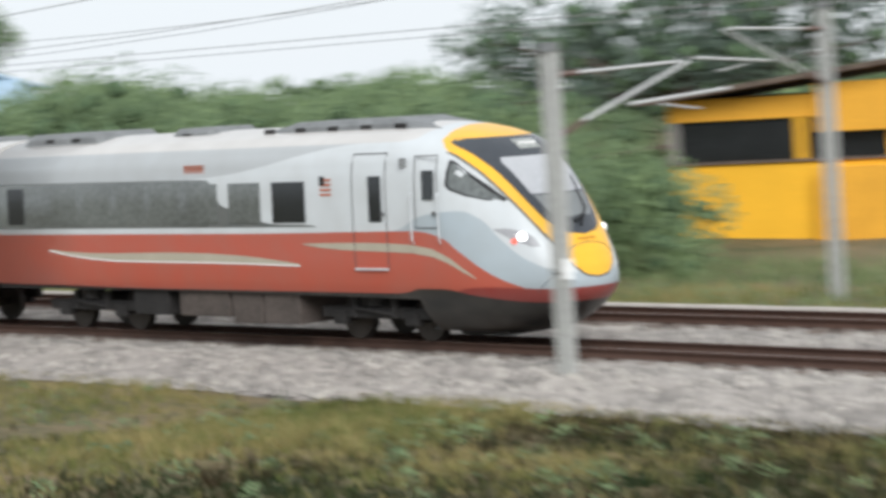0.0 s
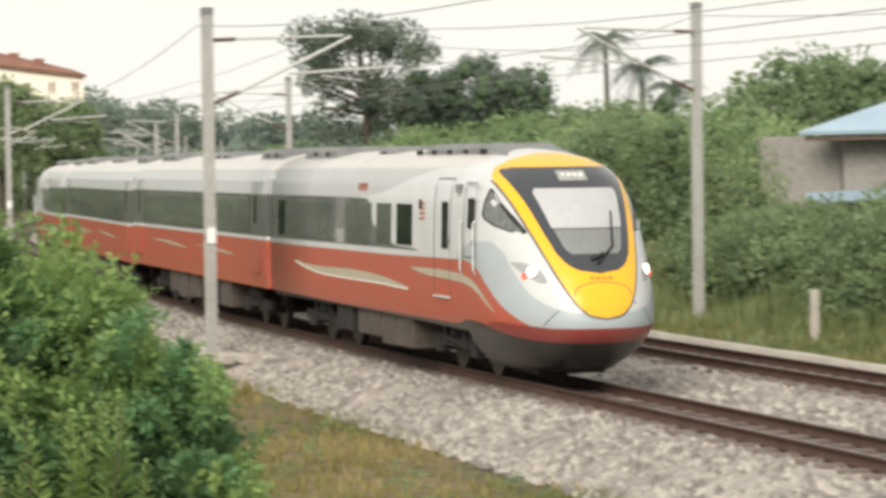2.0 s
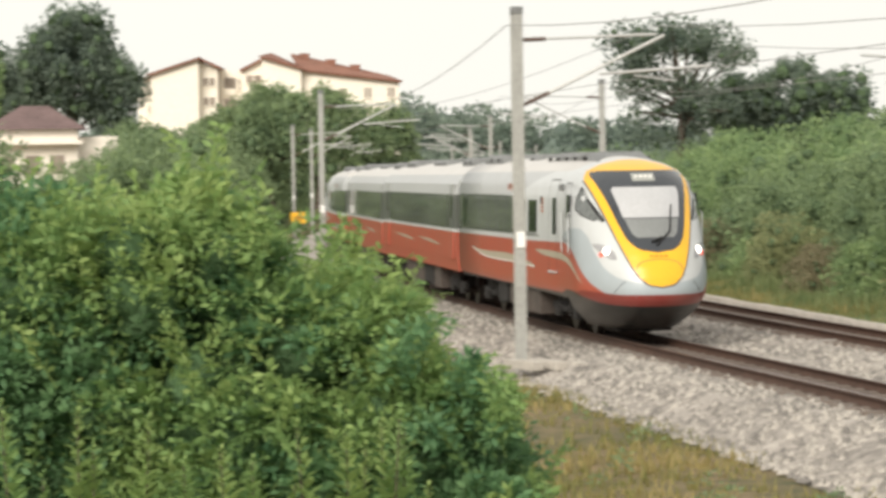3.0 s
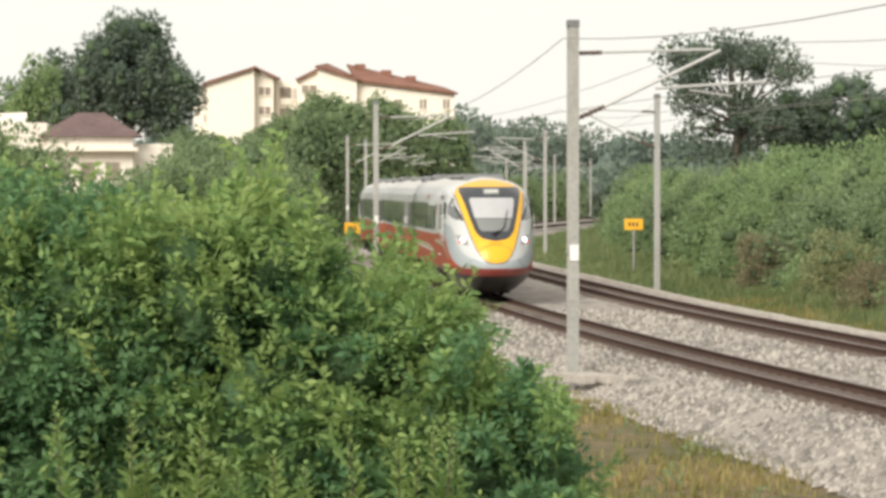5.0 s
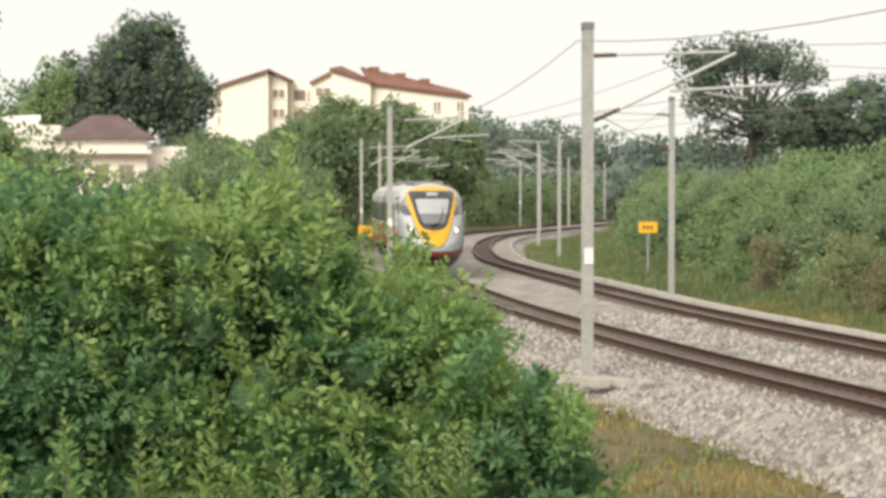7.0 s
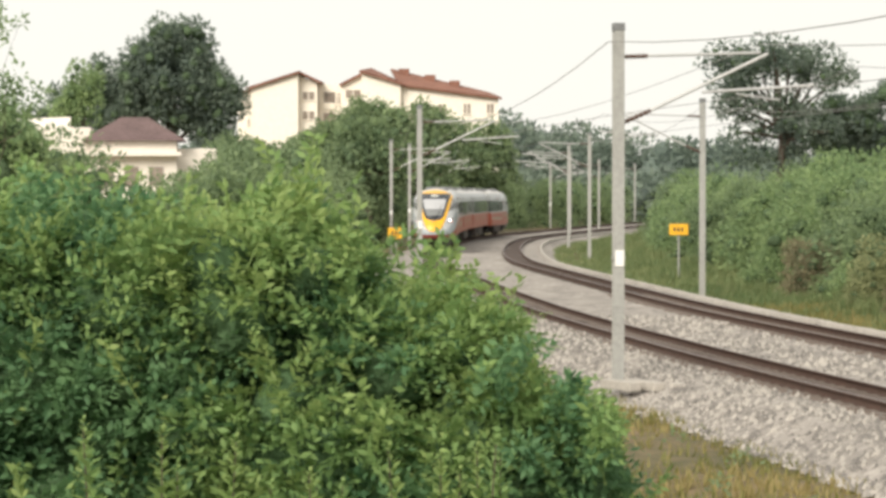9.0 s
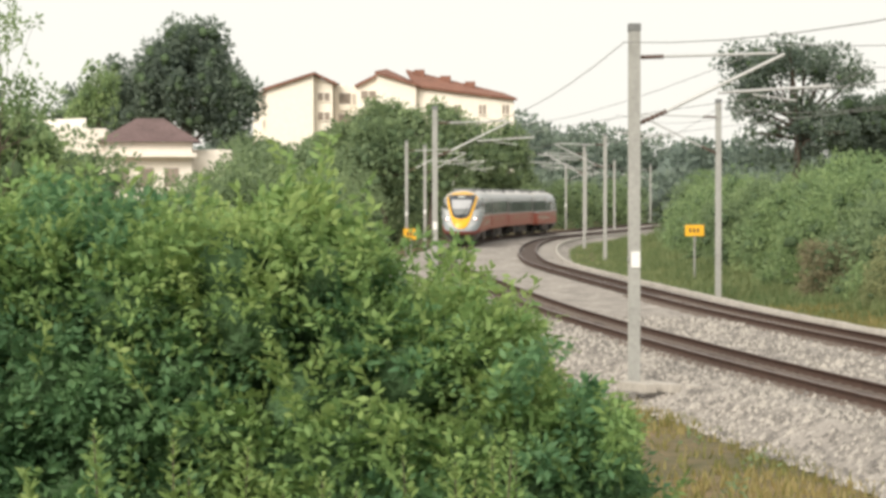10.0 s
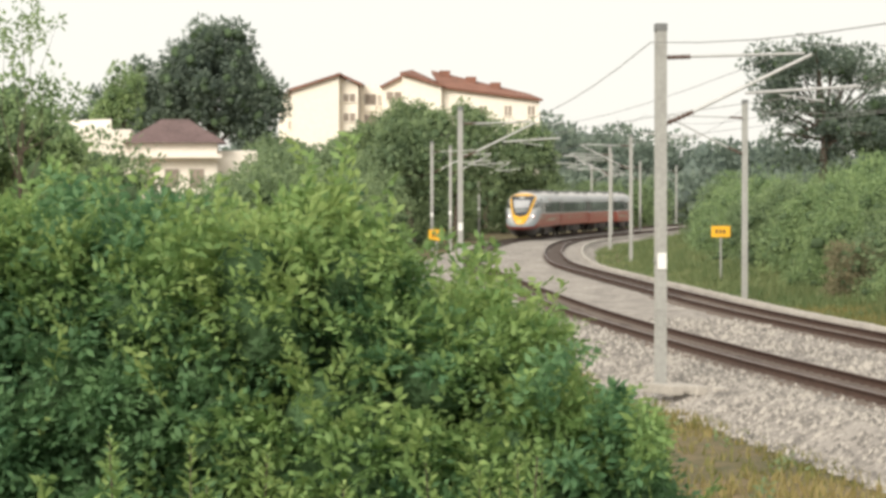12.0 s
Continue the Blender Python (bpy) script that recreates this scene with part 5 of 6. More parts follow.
    T("rounded green tree behind the thickets", 30.5, 108, -0.5, 4, [(0, 0, 5.6, 3.4, 3, 2.6), (2.6, 0, 6.4, 2.4, 2, 1.9)], 130, 0.6, 60, 0.3, M_LEAF_TREE, 39, 0.3, 0.5)
    T("big spreading tree with an open crown", 56, 62, 0, 4.4, [(0, 0, 6.6, 5.5, 5, 3.0), (-5.6, 3, 5.4, 4.2, 4, 2.4), (5.5, -3, 6.4, 4.0, 4, 2.8), (0, 0, 4.4, 8, 5, 1.8)], 330, 0.8, 56, 0.3, M_LEAF_DARK, 40, 0.5, 0.4, limbs=20, shell=0.35)
    T("tall loose-crowned tree behind the blue-roofed house", 47, 125, 0, 5, [(0, 0, 8.0, 4.2, 4, 2.6), (3.4, 0, 6.4, 3.6, 3, 2.6), (-2.6, 0, 6.0, 2.6, 3, 2.0), (5.5, 0, 9.0, 2.6, 3, 2.0)], 210, 0.7, 62, 0.34, M_LEAF_TREE, 44, 0.35, 0.35, limbs=22, shell=0.3)
    for i, (x, y, h) in enumerate([(37, 76, 4.6), (40, 78, 5.0), (43, 79, 4.8)]):
        T("thin wispy tree beside the house", x, y, 0, h * 0.6, [(0, 0, h * 0.8, 1.6, 1.5, h * 0.2), (0.8, 0, h * 0.55, 1.4, 1.4, h * 0.16)], 50, 0.42, 40, 0.24, M_LEAF_TREE, 50 + i, 0.12, 0.2, shell=0.2)
    # conical and round trees beside the flats
    for i, (x, y, top_, r) in enumerate([(-11.0, 240, 11.2, 4.6), (-6.2, 235, 10.5, 4.6), (-19.5, 215, 7.2, 3.6), (-15.5, 200, 6.5, 3.2), (-9, 210, 8.6, 4)]):
        T("round dark green tree before the flats", x, y, 0, top_ * 0.5, [(0, 0, top_ * 0.62, r, r, top_ * 0.36), (0.3, 0, top_ * 0.82, r * 0.55, r * 0.5, top_ * 0.2)], 140, 0.75, 60, 0.42, M_LEAF_TREE, 60 + i, 0.3, 0.5)
    for i, (x, y, top_, r) in enumerate([(-13.5, 288, 10.6, 4.2), (-9.0, 292, 10.2, 4.2), (-4.5, 286, 10.8, 4.4), (-0.5, 300, 10.4, 4.2), (-16.5, 270, 9.4, 4)]):
        T("round dark green tree before the flats", x, y, 0, top_ * 0.5, [(0, 0, top_ * 0.6, r, r, top_ * 0.38), (0.3, 0, top_ * 0.84, r * 0.55, r * 0.5, top_ * 0.18)], 130, 0.85, 56, 0.5, M_LEAF_TREE, 80 + i, 0.3, 0.5)
    # palms
    for x, y, h, s_ in ((29.0, 147, 10.3, 1), (30.8, 146, 8.6, 2), (33.4, 150, 7.6, 3)):
        palm(x, y, h, s_)
    # woods closing the view
    rng = np.random.default_rng(77)
    el = []
    for k in range(64):
        x = -70 + k * 2.6 + rng.normal(0, 1)
        y = 430 + rng.normal(0, 12)
        h = 9 + 3.5 * noise.noise(Vector((x * 0.06, 1, 1))) + rng.uniform(-1.2, 1.2) + (4.6 if -15 < x < 9 else 2.2 if 9 <= x < 17 else 0)
        el.append((x, y, h * 0.6, 5.0, 5, h * 0.52))
    for k in range(40):
        x = -45 + k * 2.4
        el.append((x + rng.normal(0, 1), 408 + rng.normal(0, 5) - 0.2 * x, 2.0, 4.0, 4, 3.2 + rng.uniform(-0.5, 0.8)))
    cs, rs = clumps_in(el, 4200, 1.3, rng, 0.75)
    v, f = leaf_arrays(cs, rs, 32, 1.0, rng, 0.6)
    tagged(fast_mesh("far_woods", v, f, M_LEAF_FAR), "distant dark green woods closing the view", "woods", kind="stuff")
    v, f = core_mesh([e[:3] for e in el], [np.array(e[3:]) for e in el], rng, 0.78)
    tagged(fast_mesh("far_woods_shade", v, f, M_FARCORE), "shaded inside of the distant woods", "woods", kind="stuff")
    el = []
    for k in range(60):
        x = 30 + k * 2.4 + rng.normal(0, 1.5)
        y = 245 - k * 3.0 + rng.normal(0, 5)
        h = 6.0 - 0.055 * k + 1.5 * noise.noise(Vector((x * 0.08, 4, 1))) + rng.uniform(-0.8, 0.8)
        el.append((x, y, h * 0.55, 4.5, 4.5, h * 0.5))
    cs, rs = clumps_in(el, 1700, 1.2, rng, 0.75)
    v, f = leaf_arrays(cs, rs, 36, 0.75, rng, 0.6)
    tagged(fast_mesh("side_woods", v, f, M_LEAF_TREE), "green woods behind the thickets", "woods", kind="stuff")
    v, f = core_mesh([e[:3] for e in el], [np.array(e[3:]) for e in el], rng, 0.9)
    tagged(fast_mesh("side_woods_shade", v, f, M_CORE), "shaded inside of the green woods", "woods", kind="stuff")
    grass()


def palm(x, y, h, seed):
    rng = np.random.default_rng(seed)
    p = thing("palm_tree", "tall slim palm tree with drooping fronds", "palm tree", pose(x, y, 0))
    bm = bmesh.new()
    tube(bm, [(0, 0, -0.3), (0.15, 0, h * 0.5), (0, 0, h)], [0.2, 0.15, 0.12], 8)
    part("trunk", bm, M_BARK, p)
    for k in range(16):
        a = k * 2.4 + rng.uniform(-0.2, 0.2)
        up = rng.uniform(-0.5, 0.9)
        ln = rng.uniform(1.7, 2.4)
        bm = bmesh.new()
        pts = []
        for i in range(9):
            f = i / 8
            pts.append(Vector((math.cos(a) * ln * f * 0.85, math.sin(a) * ln * f * 0.85, h + up * ln * f - 1.1 * f * f * ln * 0.6)))
        tube(bm, pts, [0.03 - 0.003 * i for i in range(9)], 4)
        side = Vector((-math.sin(a), math.cos(a), 0))
        for i in range(1, 9):
            for s_ in (1, -1):
                for q in (0, 0.5):
                    b = pts[i].lerp(pts[i - 1], q)
                    t = b + side * s_ * (0.55 * math.sin(math.pi * (i + 1) / 11)) + Vector((math.cos(a) * 0.25, math.sin(a) * 0.25, -0.28))
                    w = (pts[i] - pts[i - 1]).normalized() * 0.05
                    bm.faces.new([bm.verts.new(b - w), bm.verts.new(b + w), bm.verts.new(t)])
        part("frond", bm, M_LEAF_DARK, p)


def grass():
    rng = np.random.default_rng(8)
    n = 110000
    s = np.where(rng.random(n) < 0.45, rng.uniform(-45, 14, n), rng.uniform(-45, 95, n))
    side = rng.random(n) < 0.72
    off = np.where(side, 2.8 + rng.random(n) ** 1.5 * 21, -GAP - 2.5 - rng.random(n) ** 1.2 * 6.5)
    X, Y = np.interp(s, PATH_S, PATH_X), np.interp(s, PATH_S, PATH_Y)
    TX, TY = np.interp(s, PATH_S, PATH_T[:, 0]), np.interp(s, PATH_S, PATH_T[:, 1])
    x, y = X - TY * off, Y + TX * off
    patch = np.array([noise.noise(Vector((a * 0.25, b * 0.25, 7))) for a, b in zip(x, y)])
    keep = (patch + rng.normal(0, 0.22, n) > -0.22) | (side & (y < 13))
    x, y, patch, side = x[keep], y[keep], patch[keep], side[keep]
    n = len(x)
    z = np.array([ground_z(a, b) for a, b in zip(x, y)])
    h = rng.uniform(0.08, 0.2, n) * (1 + 0.8 * np.clip(patch, 0, 1)) * np.where(side, 1.0, 1.6)
    vs = []
    for k in range(3):
        a = rng.uniform(0, 6.28, n)
        w = rng.uniform(0.012, 0.03, n)
        lean = rng.uniform(0.2, 0.9, n) * h
        bx, by = x + rng.normal(0, 0.05, n), y + rng.normal(0, 0.05, n)
        v0 = np.stack([bx - np.sin(a) * w, by + np.cos(a) * w, z - 0.02], 1)
        v1 = np.stack([bx + np.sin(a) * w, by - np.cos(a) * w, z - 0.02], 1)
        v2 = np.stack([bx + np.cos(a) * lean, by + np.sin(a) * lean, z + h], 1)
        vs.append(np.stack([v0, v1, v2], 1).reshape(-1, 3))
    v = np.concatenate(vs)
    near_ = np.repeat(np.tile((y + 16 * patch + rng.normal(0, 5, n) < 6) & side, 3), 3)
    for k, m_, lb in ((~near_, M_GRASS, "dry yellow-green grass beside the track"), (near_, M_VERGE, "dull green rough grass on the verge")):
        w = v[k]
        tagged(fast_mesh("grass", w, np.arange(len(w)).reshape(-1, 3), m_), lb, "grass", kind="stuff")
    m = 60000
    s = rng.uniform(-40, 150, m) + 115 * (rng.random(m) < 0.3)
    off = -GAP - 2.55 - rng.random(m) * (7.5 + 6 * (s < 40))
    X, Y = np.interp(s, PATH_S, PATH_X), np.interp(s, PATH_S, PATH_Y)
    TX, TY = np.interp(s, PATH_S, PATH_T[:, 0]), np.interp(s, PATH_S, PATH_T[:, 1])
    x, y = X - TY * off, Y + TX * off
    z = np.array([ground_z(a, b) for a, b in zip(x, y)])
    h = rng.uniform(0.12, 0.42, m) * (0.6 + 0.06 * np.clip(-off - GAP - 2.5, 0, 12))
    a, w = rng.uniform(0, 6.28, m), rng.uniform(0.02, 0.06, m)
    lean = rng.uniform(0.2, 0.8, m) * h
    v0 = np.stack([x - np.sin(a) * w, y + np.cos(a) * w, z - 0.03], 1)
    v1 = np.stack([x + np.sin(a) * w, y - np.cos(a) * w, z - 0.03], 1)
    v2 = np.stack([x + np.cos(a) * lean, y + np.sin(a) * lean, z + h], 1)
    v = np.stack([v0, v1, v2], 1).reshape(-1, 3)
    tagged(fast_mesh("tall_grass", v, np.arange(len(v)).reshape(-1, 3), M_GREENGRASS), "rough green grass between the track and the thickets", "grass", kind="stuff")
    # tall rough tufts at the foot of the thickets
    m = 30000
    s = rng.uniform(30, 260, m)
    off = -GAP - 4.2 - 3.6 * rng.random(m) ** 0.7
    X, Y = np.interp(s, PATH_S, PATH_X), np.interp(s, PATH_S, PATH_Y)
    TX, TY = np.interp(s, PATH_S, PATH_T[:, 0]), np.interp(s, PATH_S, PATH_T[:, 1])
    x, y = X - TY * off, Y + TX * off
    pt = np.array([noise.noise(Vector((p * 0.45, q * 0.22, 3))) for p, q in zip(x, y)])
    ok = pt + rng.normal(0, 0.12, m) > 0.0
    x, y, pt, off = x[ok], y[ok], pt[ok], off[ok]
    m = len(x)
    z = np.array([ground_z(p, q) for p, q in zip(x, y)])
    h = rng.uniform(0.35, 0.9, m) * (0.5 + 1.2 * np.clip(pt, 0, 0.8)) * (0.5 + 0.25 * np.clip(-off - GAP - 4.2, 0, 3.6))
    a, w = rng.uniform(0, 6.28, m), rng.uniform(0.02, 0.05, m)
    lean = rng.uniform(0.1, 0.6, m) * h
    v0 = np.stack([x - np.sin(a) * w, y + np.cos(a) * w, z - 0.03], 1)
    v1 = np.stack([x + np.sin(a) * w, y - np.cos(a) * w, z - 0.03], 1)
    v2 = np.stack([x + np.cos(a) * lean, y + np.sin(a) * lean, z + h], 1)
    v = np.stack([v0, v1, v2], 1).reshape(-1, 3)
    tagged(fast_mesh("rough_tufts", v, np.arange(len(v)).reshape(-1, 3), M_GREENGRASS), "tall rough grass tufts before the thickets", "grass", kind="stuff")
    # low weeds in green patches
    m = 900
    s = rng.uniform(-30, 90, m)
    off = np.where(rng.random(m) < 0.6, rng.uniform(3.9, 13, m), rng.uniform(-13.5, -8.0, m))
    X, Y = np.interp(s, PATH_S, PATH_X), np.interp(s, PATH_S, PATH_Y)
    pts = np.stack([X - off, Y, np.zeros(m)], 1)
    pts[:, 2] = [ground_z(a, b) + 0.06 for a, b in pts[:, :2]]
    v, f = leaf_arrays(pts, rng.uniform(0.08, 0.26, m), 26, 0.10, rng, 0.4, 0.8)
    tagged(fast_mesh("weeds", v, f, M_LEAF_TREE), "low green weeds growing in the grass", "weeds", kind="stuff")


# ------------------------------------------------------------------ buildings
M_FEATHER = mat("pale_feathers", (0.50, 0.49, 0.47), 0.8, 0, 0.1, 4, 30)
M_YWALL = mat("yellow_wall_paint", (0.80, 0.43, 0.02), 0.7, 0, 0.08, 0.8, 9)
M_OWALL = mat("amber_wall_paint", (0.72, 0.36, 0.03), 0.7, 0, 0.1, 0.8, 9)
M_DARKIN = mat("unlit_window_glass", (0.018, 0.019, 0.02), 0.25, 0, 0.3, 1, 9)
M_EAVE = mat("weathered_eave_board", (0.12, 0.09, 0.07), 0.9, 0, 0.3, 2, 14)
M_BLUEROOF = mat("pale_blue_sheet_roof", (0.33, 0.44, 0.54), 0.5, 0.1, 0.12, 0.6, 6)
M_GREYWALL = mat("grey_rendered_wall", (0.27, 0.255, 0.235), 0.9, 0, 0.2, 0.4, 5, 0.2)
M_DARKWALL = mat("dark_gable_sheet", (0.105, 0.105, 0.115), 0.8, 0, 0.2, 0.6, 6)
M_CREAM = mat("cream_wall_paint", (0.85, 0.79, 0.69), 0.8, 0, 0.07, 0.08, 2)
M_WHITEWALL = mat("white_wall_paint", (0.80, 0.74, 0.66), 0.8, 0, 0.06, 0.2, 3)
M_TILE = mat("red_brown_roof_tile", (0.235, 0.115, 0.082), 0.85, 0, 0.25, 0.5, 4)
M_TILE2 = mat("maroon_roof_tile", (0.145, 0.098, 0.095), 0.85, 0, 0.25, 0.5, 4)
M_WINDARK = mat("dark_window_pane", (0.27, 0.225, 0.19), 0.3, 0, 0.3, 0.5, 4)


def slab(bm, quad, thick):
    """A plate of that thickness under four corners."""
    q = [Vector(p) for p in quad]
    n = (q[1] - q[0]).cross(q[3] - q[0]).normalized()
    if n.z < 0:
        n = -n
    a = [bm.verts.new(p) for p in q]
    b = [bm.verts.new(p - n * thick) for p in q]
    bm.faces.new(a)
    bm.faces.new(b[::-1])
    for k in range(4):
        bm.faces.new((a[k], b[k], b[(k + 1) % 4], a[(k + 1) % 4]))
    bmesh.ops.recalc_face_normals(bm, faces=bm.faces)


def build_hut():
    h = thing("yellow_hut", "bright yellow trackside hut with a dark window band", "hut", pose(36.3, 38.8, -0.5, 0, 0, -66))
    bm = bmesh.new()
    box(bm, 0.05, 7.2, 0.0, 4.5, -0.8, 2.15, 0.02)
    part("wall", bm, M_YWALL, h)
    bm = bmesh.new()
    box(bm, 0.0, 7.25, -0.03, 4.5, 3.35, 4.0, 0.02)
    part("upper_wall", bm, M_OWALL, h)
    bm = bmesh.new()
    box(bm, 0.2, 7.0, 0.12, 4.3, 2.15, 3.35)
    part("window_band", bm, M_DARKIN, h, "dark unlit window band")
    for x in (0.0, 4.1, 7.0):
        bm = bmesh.new()
        box(bm, x, x + 0.25, -0.02, 0.2, 2.15, 3.35, 0.01)
        part("window_post", bm, M_YWALL if x else M_GREYWALL, h)
    bm = bmesh.new()
    box(bm, -0.05, 7.3, -0.10, 0.02, 2.08, 2.16, 0.01)
    part("window_sill", bm, M_EAVE, h)
    bm = bmesh.new()
    slab(bm, [(-0.6, -0.9, 4.05), (8.6, -0.9, 5.0), (8.6, 5.0, 5.0), (-0.6, 5.0, 4.05)], 0.14)
    part("roof", bm, M_EAVE, h)
    bm = bmesh.new()
    box(bm, 4.9, 8.2, -0.5, 0.0, -0.5, 1.9, 0.02)
    box(bm, 4.9, 8.2, -0.35, 0.0, 2.9, 4.3, 0.02)
    part("bay", bm, M_OWALL, h)
    bm = bmesh.new()
    slab(bm, [(-3.2, -0.6, 2.45), (0.0, -0.6, 2.75), (0.0, 1.2, 2.75), (-3.2, 1.2, 2.45)], 0.1)
    part("canopy", bm, M_EAVE, h)
    bm = bmesh.new()
    tube(bm, [(-3.0, 0.3, -0.5), (-3.0, 0.3, 2.4)], 0.05, 8)
    part("canopy_post", bm, M_POLE, h)


def build_blue_house():
    h = thing("blue_roofed_house", "grey house with a pale blue sheet roof and dark gable", "house", pose(23.7, 87.0, 0.5, 0, 0, -10))
    bm = bmesh.new()
    box(bm, 1.6, 15, 1.2, 9, -1.6, 3.6, 0.02)
    part("wall", bm, M_GREYWALL, h)
    bm = bmesh.new()
    slab(bm, [(0, 0, 3.9), (14.5, -0.5, 4.0), (14.5, 5.5, 5.5), (4.6, 5.5, 5.3)], 0.12)
    part("lower_roof", bm, M_BLUEROOF, h, "pale blue lean-to sheet roof")
    bm = bmesh.new()
    slab(bm, [(0.2, 0.15, 3.74), (14.4, -0.35, 3.84), (14.4, 1.2, 3.84), (1.6, 1.2, 3.74)], 0.15)
    part("soffit", bm, M_EAVE, h)
    bm = bmesh.new()
    v = [bm.verts.new(p) for p in ((4.4, 5.6, 4.0), (15.5, 5.6, 4.0), (15.5, 5.6, 5.1), (9.4, 5.6, 6.8), (4.4, 5.6, 4.95))]
    f = bm.faces.new(v)
    r = bmesh.ops.extrude_face_region(bm, geom=[f])
    for g in r["geom"]:
        if isinstance(g, bmesh.types.BMVert):
            g.co.y += 6
    bmesh.ops.recalc_face_normals(bm, faces=bm.faces)
    part("gable", bm, M_DARKWALL, h)
    bm = bmesh.new()
    slab(bm, [(3.9, 5.2, 4.9), (9.4, 5.2, 6.95), (9.4, 12, 6.95), (3.9, 12, 4.9)], 0.12)
    slab(bm, [(9.4, 5.2, 6.95), (16, 5.2, 5.0), (16, 12, 5.0), (9.4, 12, 6.95)], 0.12)
    part("upper_roof", bm, M_BLUEROOF, h)
    bm = bmesh.new()
    box(bm, 4.0, 6.2, 1.1, 1.25, 1.6, 2.8)
    part("window", bm, M_DARKIN, h)
    bm = bmesh.new()
    slab(bm, [(0.3, 0.1, 1.55), (4.4, 0.1, 1.75), (4.4, 1.2, 2.05), (0.3, 1.2, 1.85)], 0.07)
    part("window_canopy", bm, M_BLUEROOF, h)
    bm = bmesh.new()
    box(bm, -1.1, 1.58, 1.8, 6.0, -1.6, 3.75, 0.02)
    part("side_wall", bm, M_GREYWALL, h, "bare grey rendered side wall")


def build_far_buildings():
    def bay(b, x0, x1, y0, zl, zr, deep=12, name="wall"):
        """A wall block under a slope, its front at y0."""
        bm = bmesh.new()
        f = bm.faces.new([bm.verts.new(p) for p in ((x0, y0, -4), (x1, y0, -4), (x1, y0, zr), (x0, y0, zl))])
        r = bmesh.ops.extrude_face_region(bm, geom=[f])
        for g in r["geom"]:
            if isinstance(g, bmesh.types.BMVert):
                g.co.y += deep
        bmesh.ops.recalc_face_normals(bm, faces=bm.faces)
        part(name, bm, M_CREAM, b)

    def pitch(b, quad):
        bm = bmesh.new()
        slab(bm, quad, 0.3)
        part("roof", bm, M_TILE, b)

    def pane(b, x0, x1, y0, z0, z1):
        bm = bmesh.new()
        box(bm, x0, x1, y0 - 0.08, y0 + 0.05, z0, z1)
        wd = part("window", bm, M_WINDARK, b)
        bm = bmesh.new()
        box(bm, x0 - 0.1, x1 + 0.1, y0 - 0.2, y0 - 0.01, z0 - 0.14, z0 - 0.02)
        part("window_sill", bm, M_CREAM, wd)
        bm = bmesh.new()
        box(bm, (x0 + x1) / 2 - 0.06, (x0 + x1) / 2 + 0.06, y0 - 0.12, y0 - 0.085, z0, z1)
        part("mullion", bm, M_CREAM, wd)

    a = thing("apartment_block", "cream apartment block with a blank gable and red-brown tiled roof", "building", pose(0.6, 0, -0.5))
    bay(a, -29.1, -23.4, 330, 16.0, 17.8)
    bay(a, -31.0, -29.12, 334, 15.4, 15.9, 8)
    bay(a, -23.38, -21.2, 331.5, 17.6, 16.8, 10)
    pitch(a, [(-29.7, 329.4, 16.1), (-23.2, 329.4, 18.15), (-23.2, 342, 18.15), (-29.7, 342, 16.1)])
    pitch(a, [(-23.2, 330.6, 18.1), (-20.6, 330.6, 16.9), (-20.6, 342, 16.9), (-23.2, 342, 18.1)])
    pitch(a, [(-31.4, 333.4, 15.6), (-29.12, 333.4, 16.2), (-29.12, 342, 16.2), (-31.4, 342, 15.6)])
    for z in (14.7, 12.35, 10.0):
        pane(a, -22.9, -21.55, 331.5, z, z + 0.95)
        pane(a, -29.8, -29.3, 334, z - 0.9, z + 0.1)
    t_ = thing("stair_tower", "cream stair tower with open landings between two blocks", "building", pose(0.7, 0, -0.4))
    bay(t_, -21.18, -18.42, 334, 16.7, 16.5, 6)
    for z in (13.5, 11.0, 8.5):
        bm = bmesh.new()
        box(bm, -20.6, -19.25, 333.9, 334.06, z, z + 2.1)
        part("landing_opening", bm, M_WINDARK, t_)
        bm = bmesh.new()
        box(bm, -20.6, -19.25, 333.7, 333.89, z, z + 0.8, 0.02)
        part("landing_wall", bm, M_CREAM, t_)
        pane(t_, -18.95, -18.6, 334, z + 0.7, z + 2.0)
    c_ = thing("apartment_block", "long cream apartment block with sloping red-brown tiled roof", "building", pose(0.75, 0, -0.3))
    bay(c_, -18.4, -15.9, 332, 16.3, 17.5)
    bay(c_, -15.88, -11.2, 330, 17.7, 16.3)
    bay(c_, -11.18, 0.6, 331.2, 16.2, 14.6, 10)
    pitch(c_, [(-18.7, 331.4, 16.4), (-15.7, 331.4, 17.9), (-15.7, 340, 17.9), (-18.7, 340, 16.4)])
    pitch(c_, [(-16.1, 329.4, 18.0), (-10.9, 329.4, 16.45), (-10.9, 337, 16.7), (-15.0, 337, 18.6)])
    pitch(c_, [(-11.3, 330.5, 16.35), (1.0, 330.5, 14.75), (-0.6, 336.5, 15.6), (-12.6, 336.5, 18.5)])
    for x in (-11.6, -8.4, -5.4):
        bm = bmesh.new()
        zr = 18.2 - (x + 12.6) * 0.235
        box(bm, x, x + 1.3, 335.2, 336.4, zr - 0.6, zr + 0.45, 0.05)
        part("roof_ventilator", bm, M_TILE, c_)
    for z in (14.75, 12.4, 10.0):
        pane(c_, -17.9, -16.1, 332, z, z + 0.95)
        for x in (-9.6, -6.6, -3.6, -0.8):
            pane(c_, x, x + 0.8, 331.2, z - 1.9, z - 0.8)
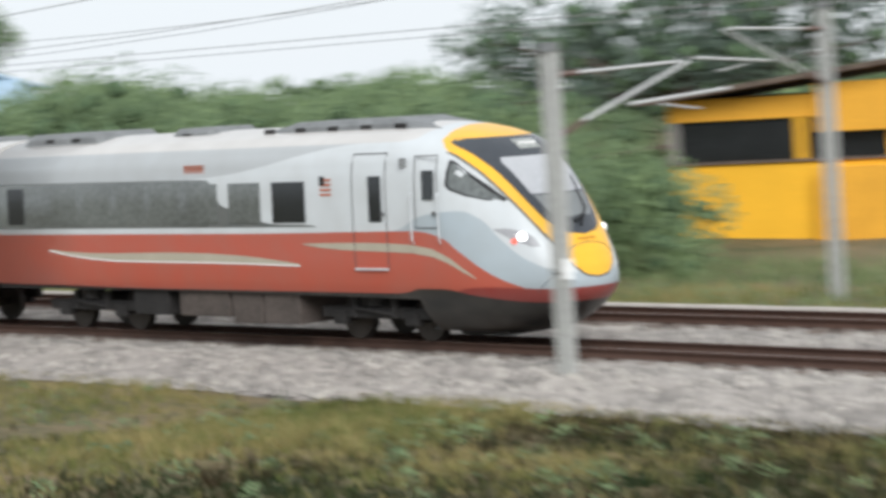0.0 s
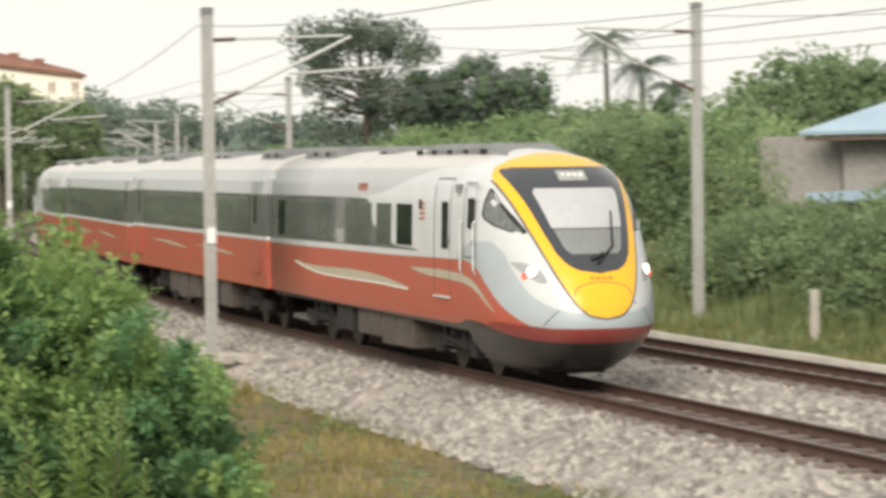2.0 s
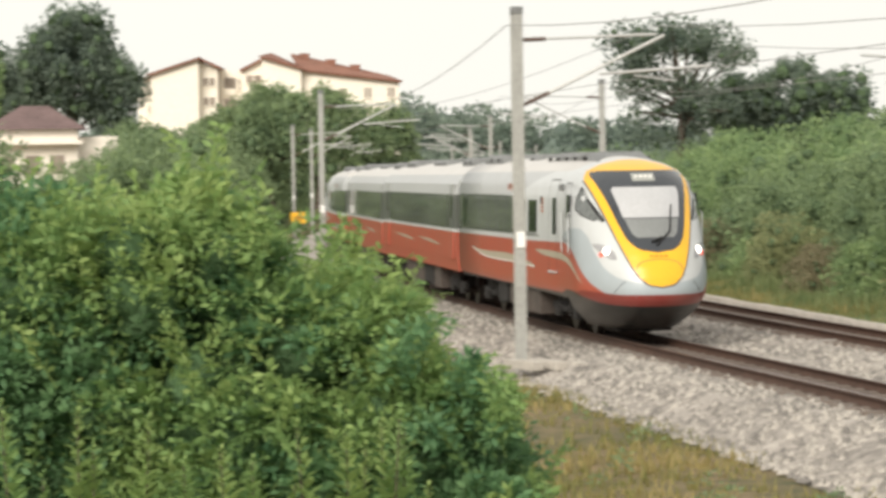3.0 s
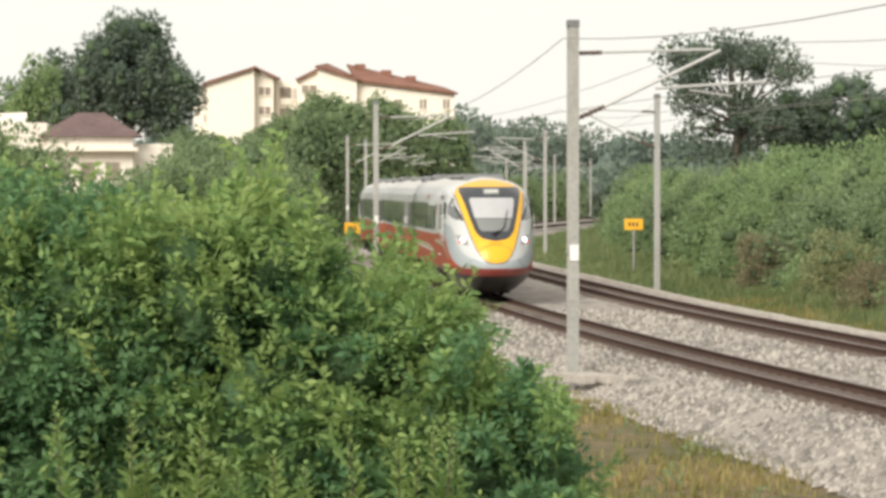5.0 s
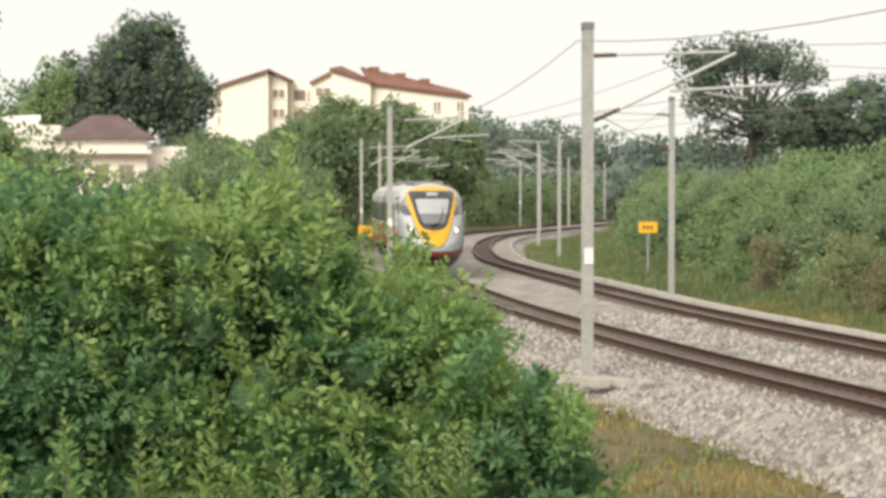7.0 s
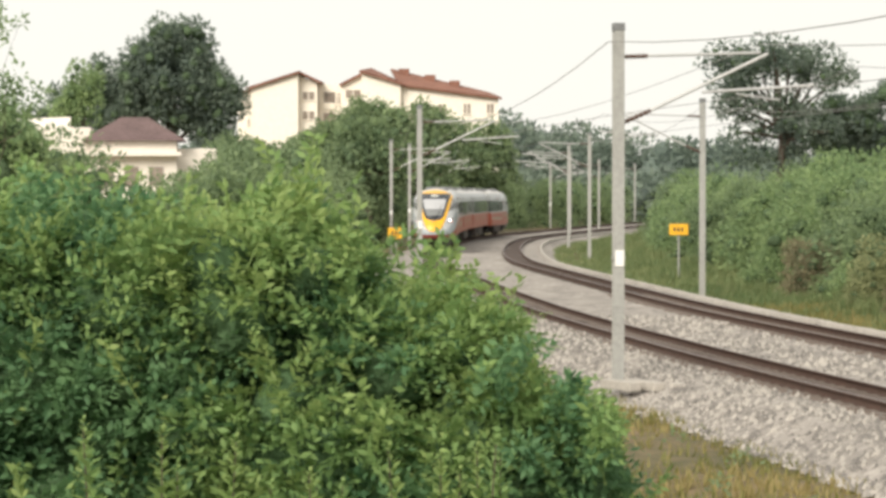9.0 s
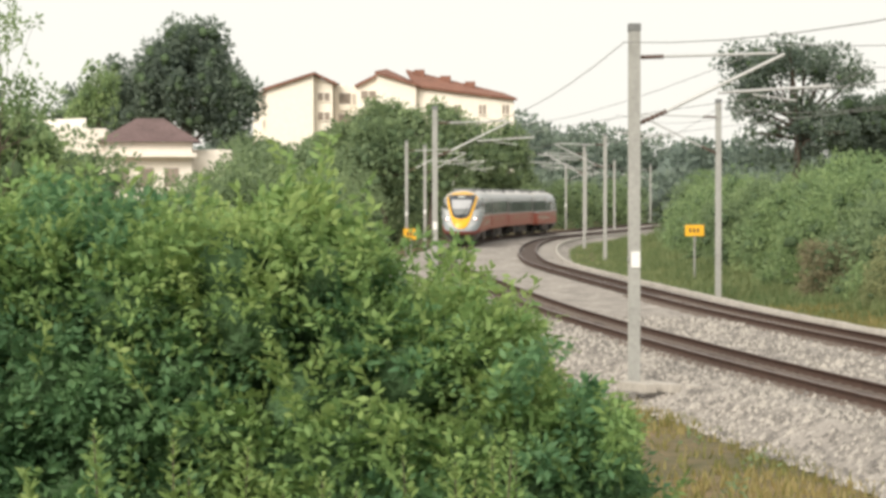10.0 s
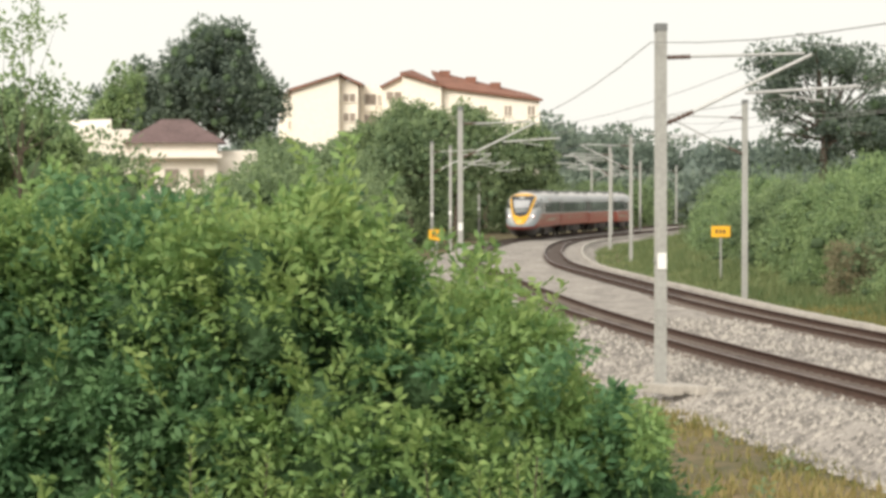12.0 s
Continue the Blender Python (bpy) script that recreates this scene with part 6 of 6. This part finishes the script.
    w = thing("white_house", "white house with maroon hipped roof among trees", "house", pose(-25.8, 178, 0, 0, 0, 6))
    bm = bmesh.new()
    box(bm, 0, 5.6, 0, 7, -3, 6.6, 0.03)
    part("wall", bm, M_WHITEWALL, w)
    for x0, x1, y0, z1 in ((-4.6, -0.02, 1.5, 7.5), (5.62, 8.2, 1.0, 6.1)):
        bm = bmesh.new()
        box(bm, x0, x1, y0, 7, -3, z1, 0.03)
        part("wing", bm, M_WHITEWALL, w)
    bm = bmesh.new()
    e = 0.6
    c = [(-e, -e, 6.6), (5.6 + e, -e, 6.6), (5.6 + e, 7 + e, 6.6), (-e, 7 + e, 6.6)]
    t = [(1.9, 3, 8.2), (3.7, 3, 8.2), (3.7, 4, 8.2), (1.9, 4, 8.2)]
    cv, tv = [bm.verts.new(p) for p in c], [bm.verts.new(p) for p in t]
    for k in range(4):
        bm.faces.new((cv[k], cv[(k + 1) % 4], tv[(k + 1) % 4], tv[k]))
    bm.faces.new(tv)
    bm.faces.new(cv[::-1])
    bmesh.ops.recalc_face_normals(bm, faces=bm.faces)
    part("roof", bm, M_TILE2, w)
    for x, z in ((0.6, 3.2), (2.2, 3.2), (3.8, 3.2), (0.6, 0.4), (2.2, 0.4), (3.8, 0.4)):
        bm = bmesh.new()
        box(bm, x, x + 0.9, -0.08, 0.04, z + 0.5, z + 1.7)
        part("window", bm, M_WINDARK, w)
    for z in (2.6, 5.6):
        bm = bmesh.new()
        box(bm, -0.3, 5.9, -0.9, 0.0, z, z + 0.25, 0.02)
        part("balcony_slab", bm, M_WHITEWALL, w)


def build_cream_house():
    """The low cream house beside the white one."""
    h = thing("cream_house", "cream house with a low pale sheet roof among trees", "house", pose(-34.8, 184, 0, 0, 0, 8))
    bm = bmesh.new()
    box(bm, 0, 6.2, 0, 6, -3, 7.0, 0.03)
    part("wall", bm, M_CREAM, h)
    for quad in ([(-0.5, -0.6, 6.9), (6.7, -0.6, 7.2), (6.7, 3, 8.4), (-0.5, 3, 8.1)], [(-0.5, 6.6, 6.9), (6.7, 6.6, 7.2), (6.7, 3.02, 8.4), (-0.5, 3.02, 8.1)]):
        bm = bmesh.new()
        slab(bm, quad, 0.14)
        part("roof", bm, M_WHITEWALL, h)
    for x in (0.7, 2.6, 4.5):
        bm = bmesh.new()
        box(bm, x, x + 1.0, -0.08, 0.04, 4.4, 5.7)
        wd = part("window", bm, M_WINDARK, h)
        bm = bmesh.new()
        box(bm, x - 0.1, x + 1.1, -0.3, -0.02, 5.85, 5.97)
        part("window_hood", bm, M_WHITEWALL, wd)


def build_bird():
    """A pale egret-like bird: body, two wings."""
    b = thing("bird", "pale grey bird with spread wings in flight", "bird", pose(0, 0, 0))
    bm = bmesh.new()
    tube(bm, [(0, -0.34, 0), (0, -0.2, 0.02), (0, 0.0, 0.03), (0, 0.22, 0.02), (0, 0.36, 0.06), (0, 0.46, 0.05)], [0.01, 0.06, 0.09, 0.06, 0.035, 0.008], 8)
    part("body", bm, M_FEATHER, b, smooth=True)
    for sd in (1, -1):
        bm = bmesh.new()
        slab(bm, [(sd * 0.05, -0.12, 0.05), (sd * 0.30, -0.16, 0.16), (sd * 0.30, 0.10, 0.17), (sd * 0.05, 0.14, 0.06)], 0.02)
        slab(bm, [(sd * 0.30, -0.16, 0.16), (sd * 0.62, -0.14, 0.10), (sd * 0.60, -0.02, 0.11), (sd * 0.30, 0.10, 0.17)], 0.015)
        part("wing", bm, M_FEATHER, b)
    return b


# ------------------------------------------------------------------ build
build_ground()
CARS = build_train()
build_masts()
build_wires()
sign(8.7, 125, 1.62, 0.85, 0.5, -0.4)
sign(-5.0, 150, 1.05, 0.85, 0.6, -0.6)
cb = thing("concrete_trough", "broken pale concrete cable trough beside the mast", "trough", pose(3.05, 53.6, -0.33, 0, 0, -64))
for dx, yaw_ in ((0.0, 0), (1.3, 9), (-0.2, -14)):
    bm = bmesh.new()
    box(bm, dx - 0.6, dx + 0.6, -0.12 + yaw_ * 0.03, 0.12 + yaw_ * 0.03, -0.08, 0.10, 0.02)
    part("trough_slab", bm, M_CONC, cb)
cp = thing("concrete_post", "short weathered concrete fence post in the grass", "post", pose(15.9, 57.0, -0.45))
bm = bmesh.new()
box(bm, -0.09, 0.09, -0.09, 0.09, -0.2, 1.1, 0.015)
part("post", bm, M_CONC, cp)
build_hut()
build_blue_house()
build_far_buildings()
build_cream_house()
BIRD = build_bird()
build_vegetation()
build_track()
motions()
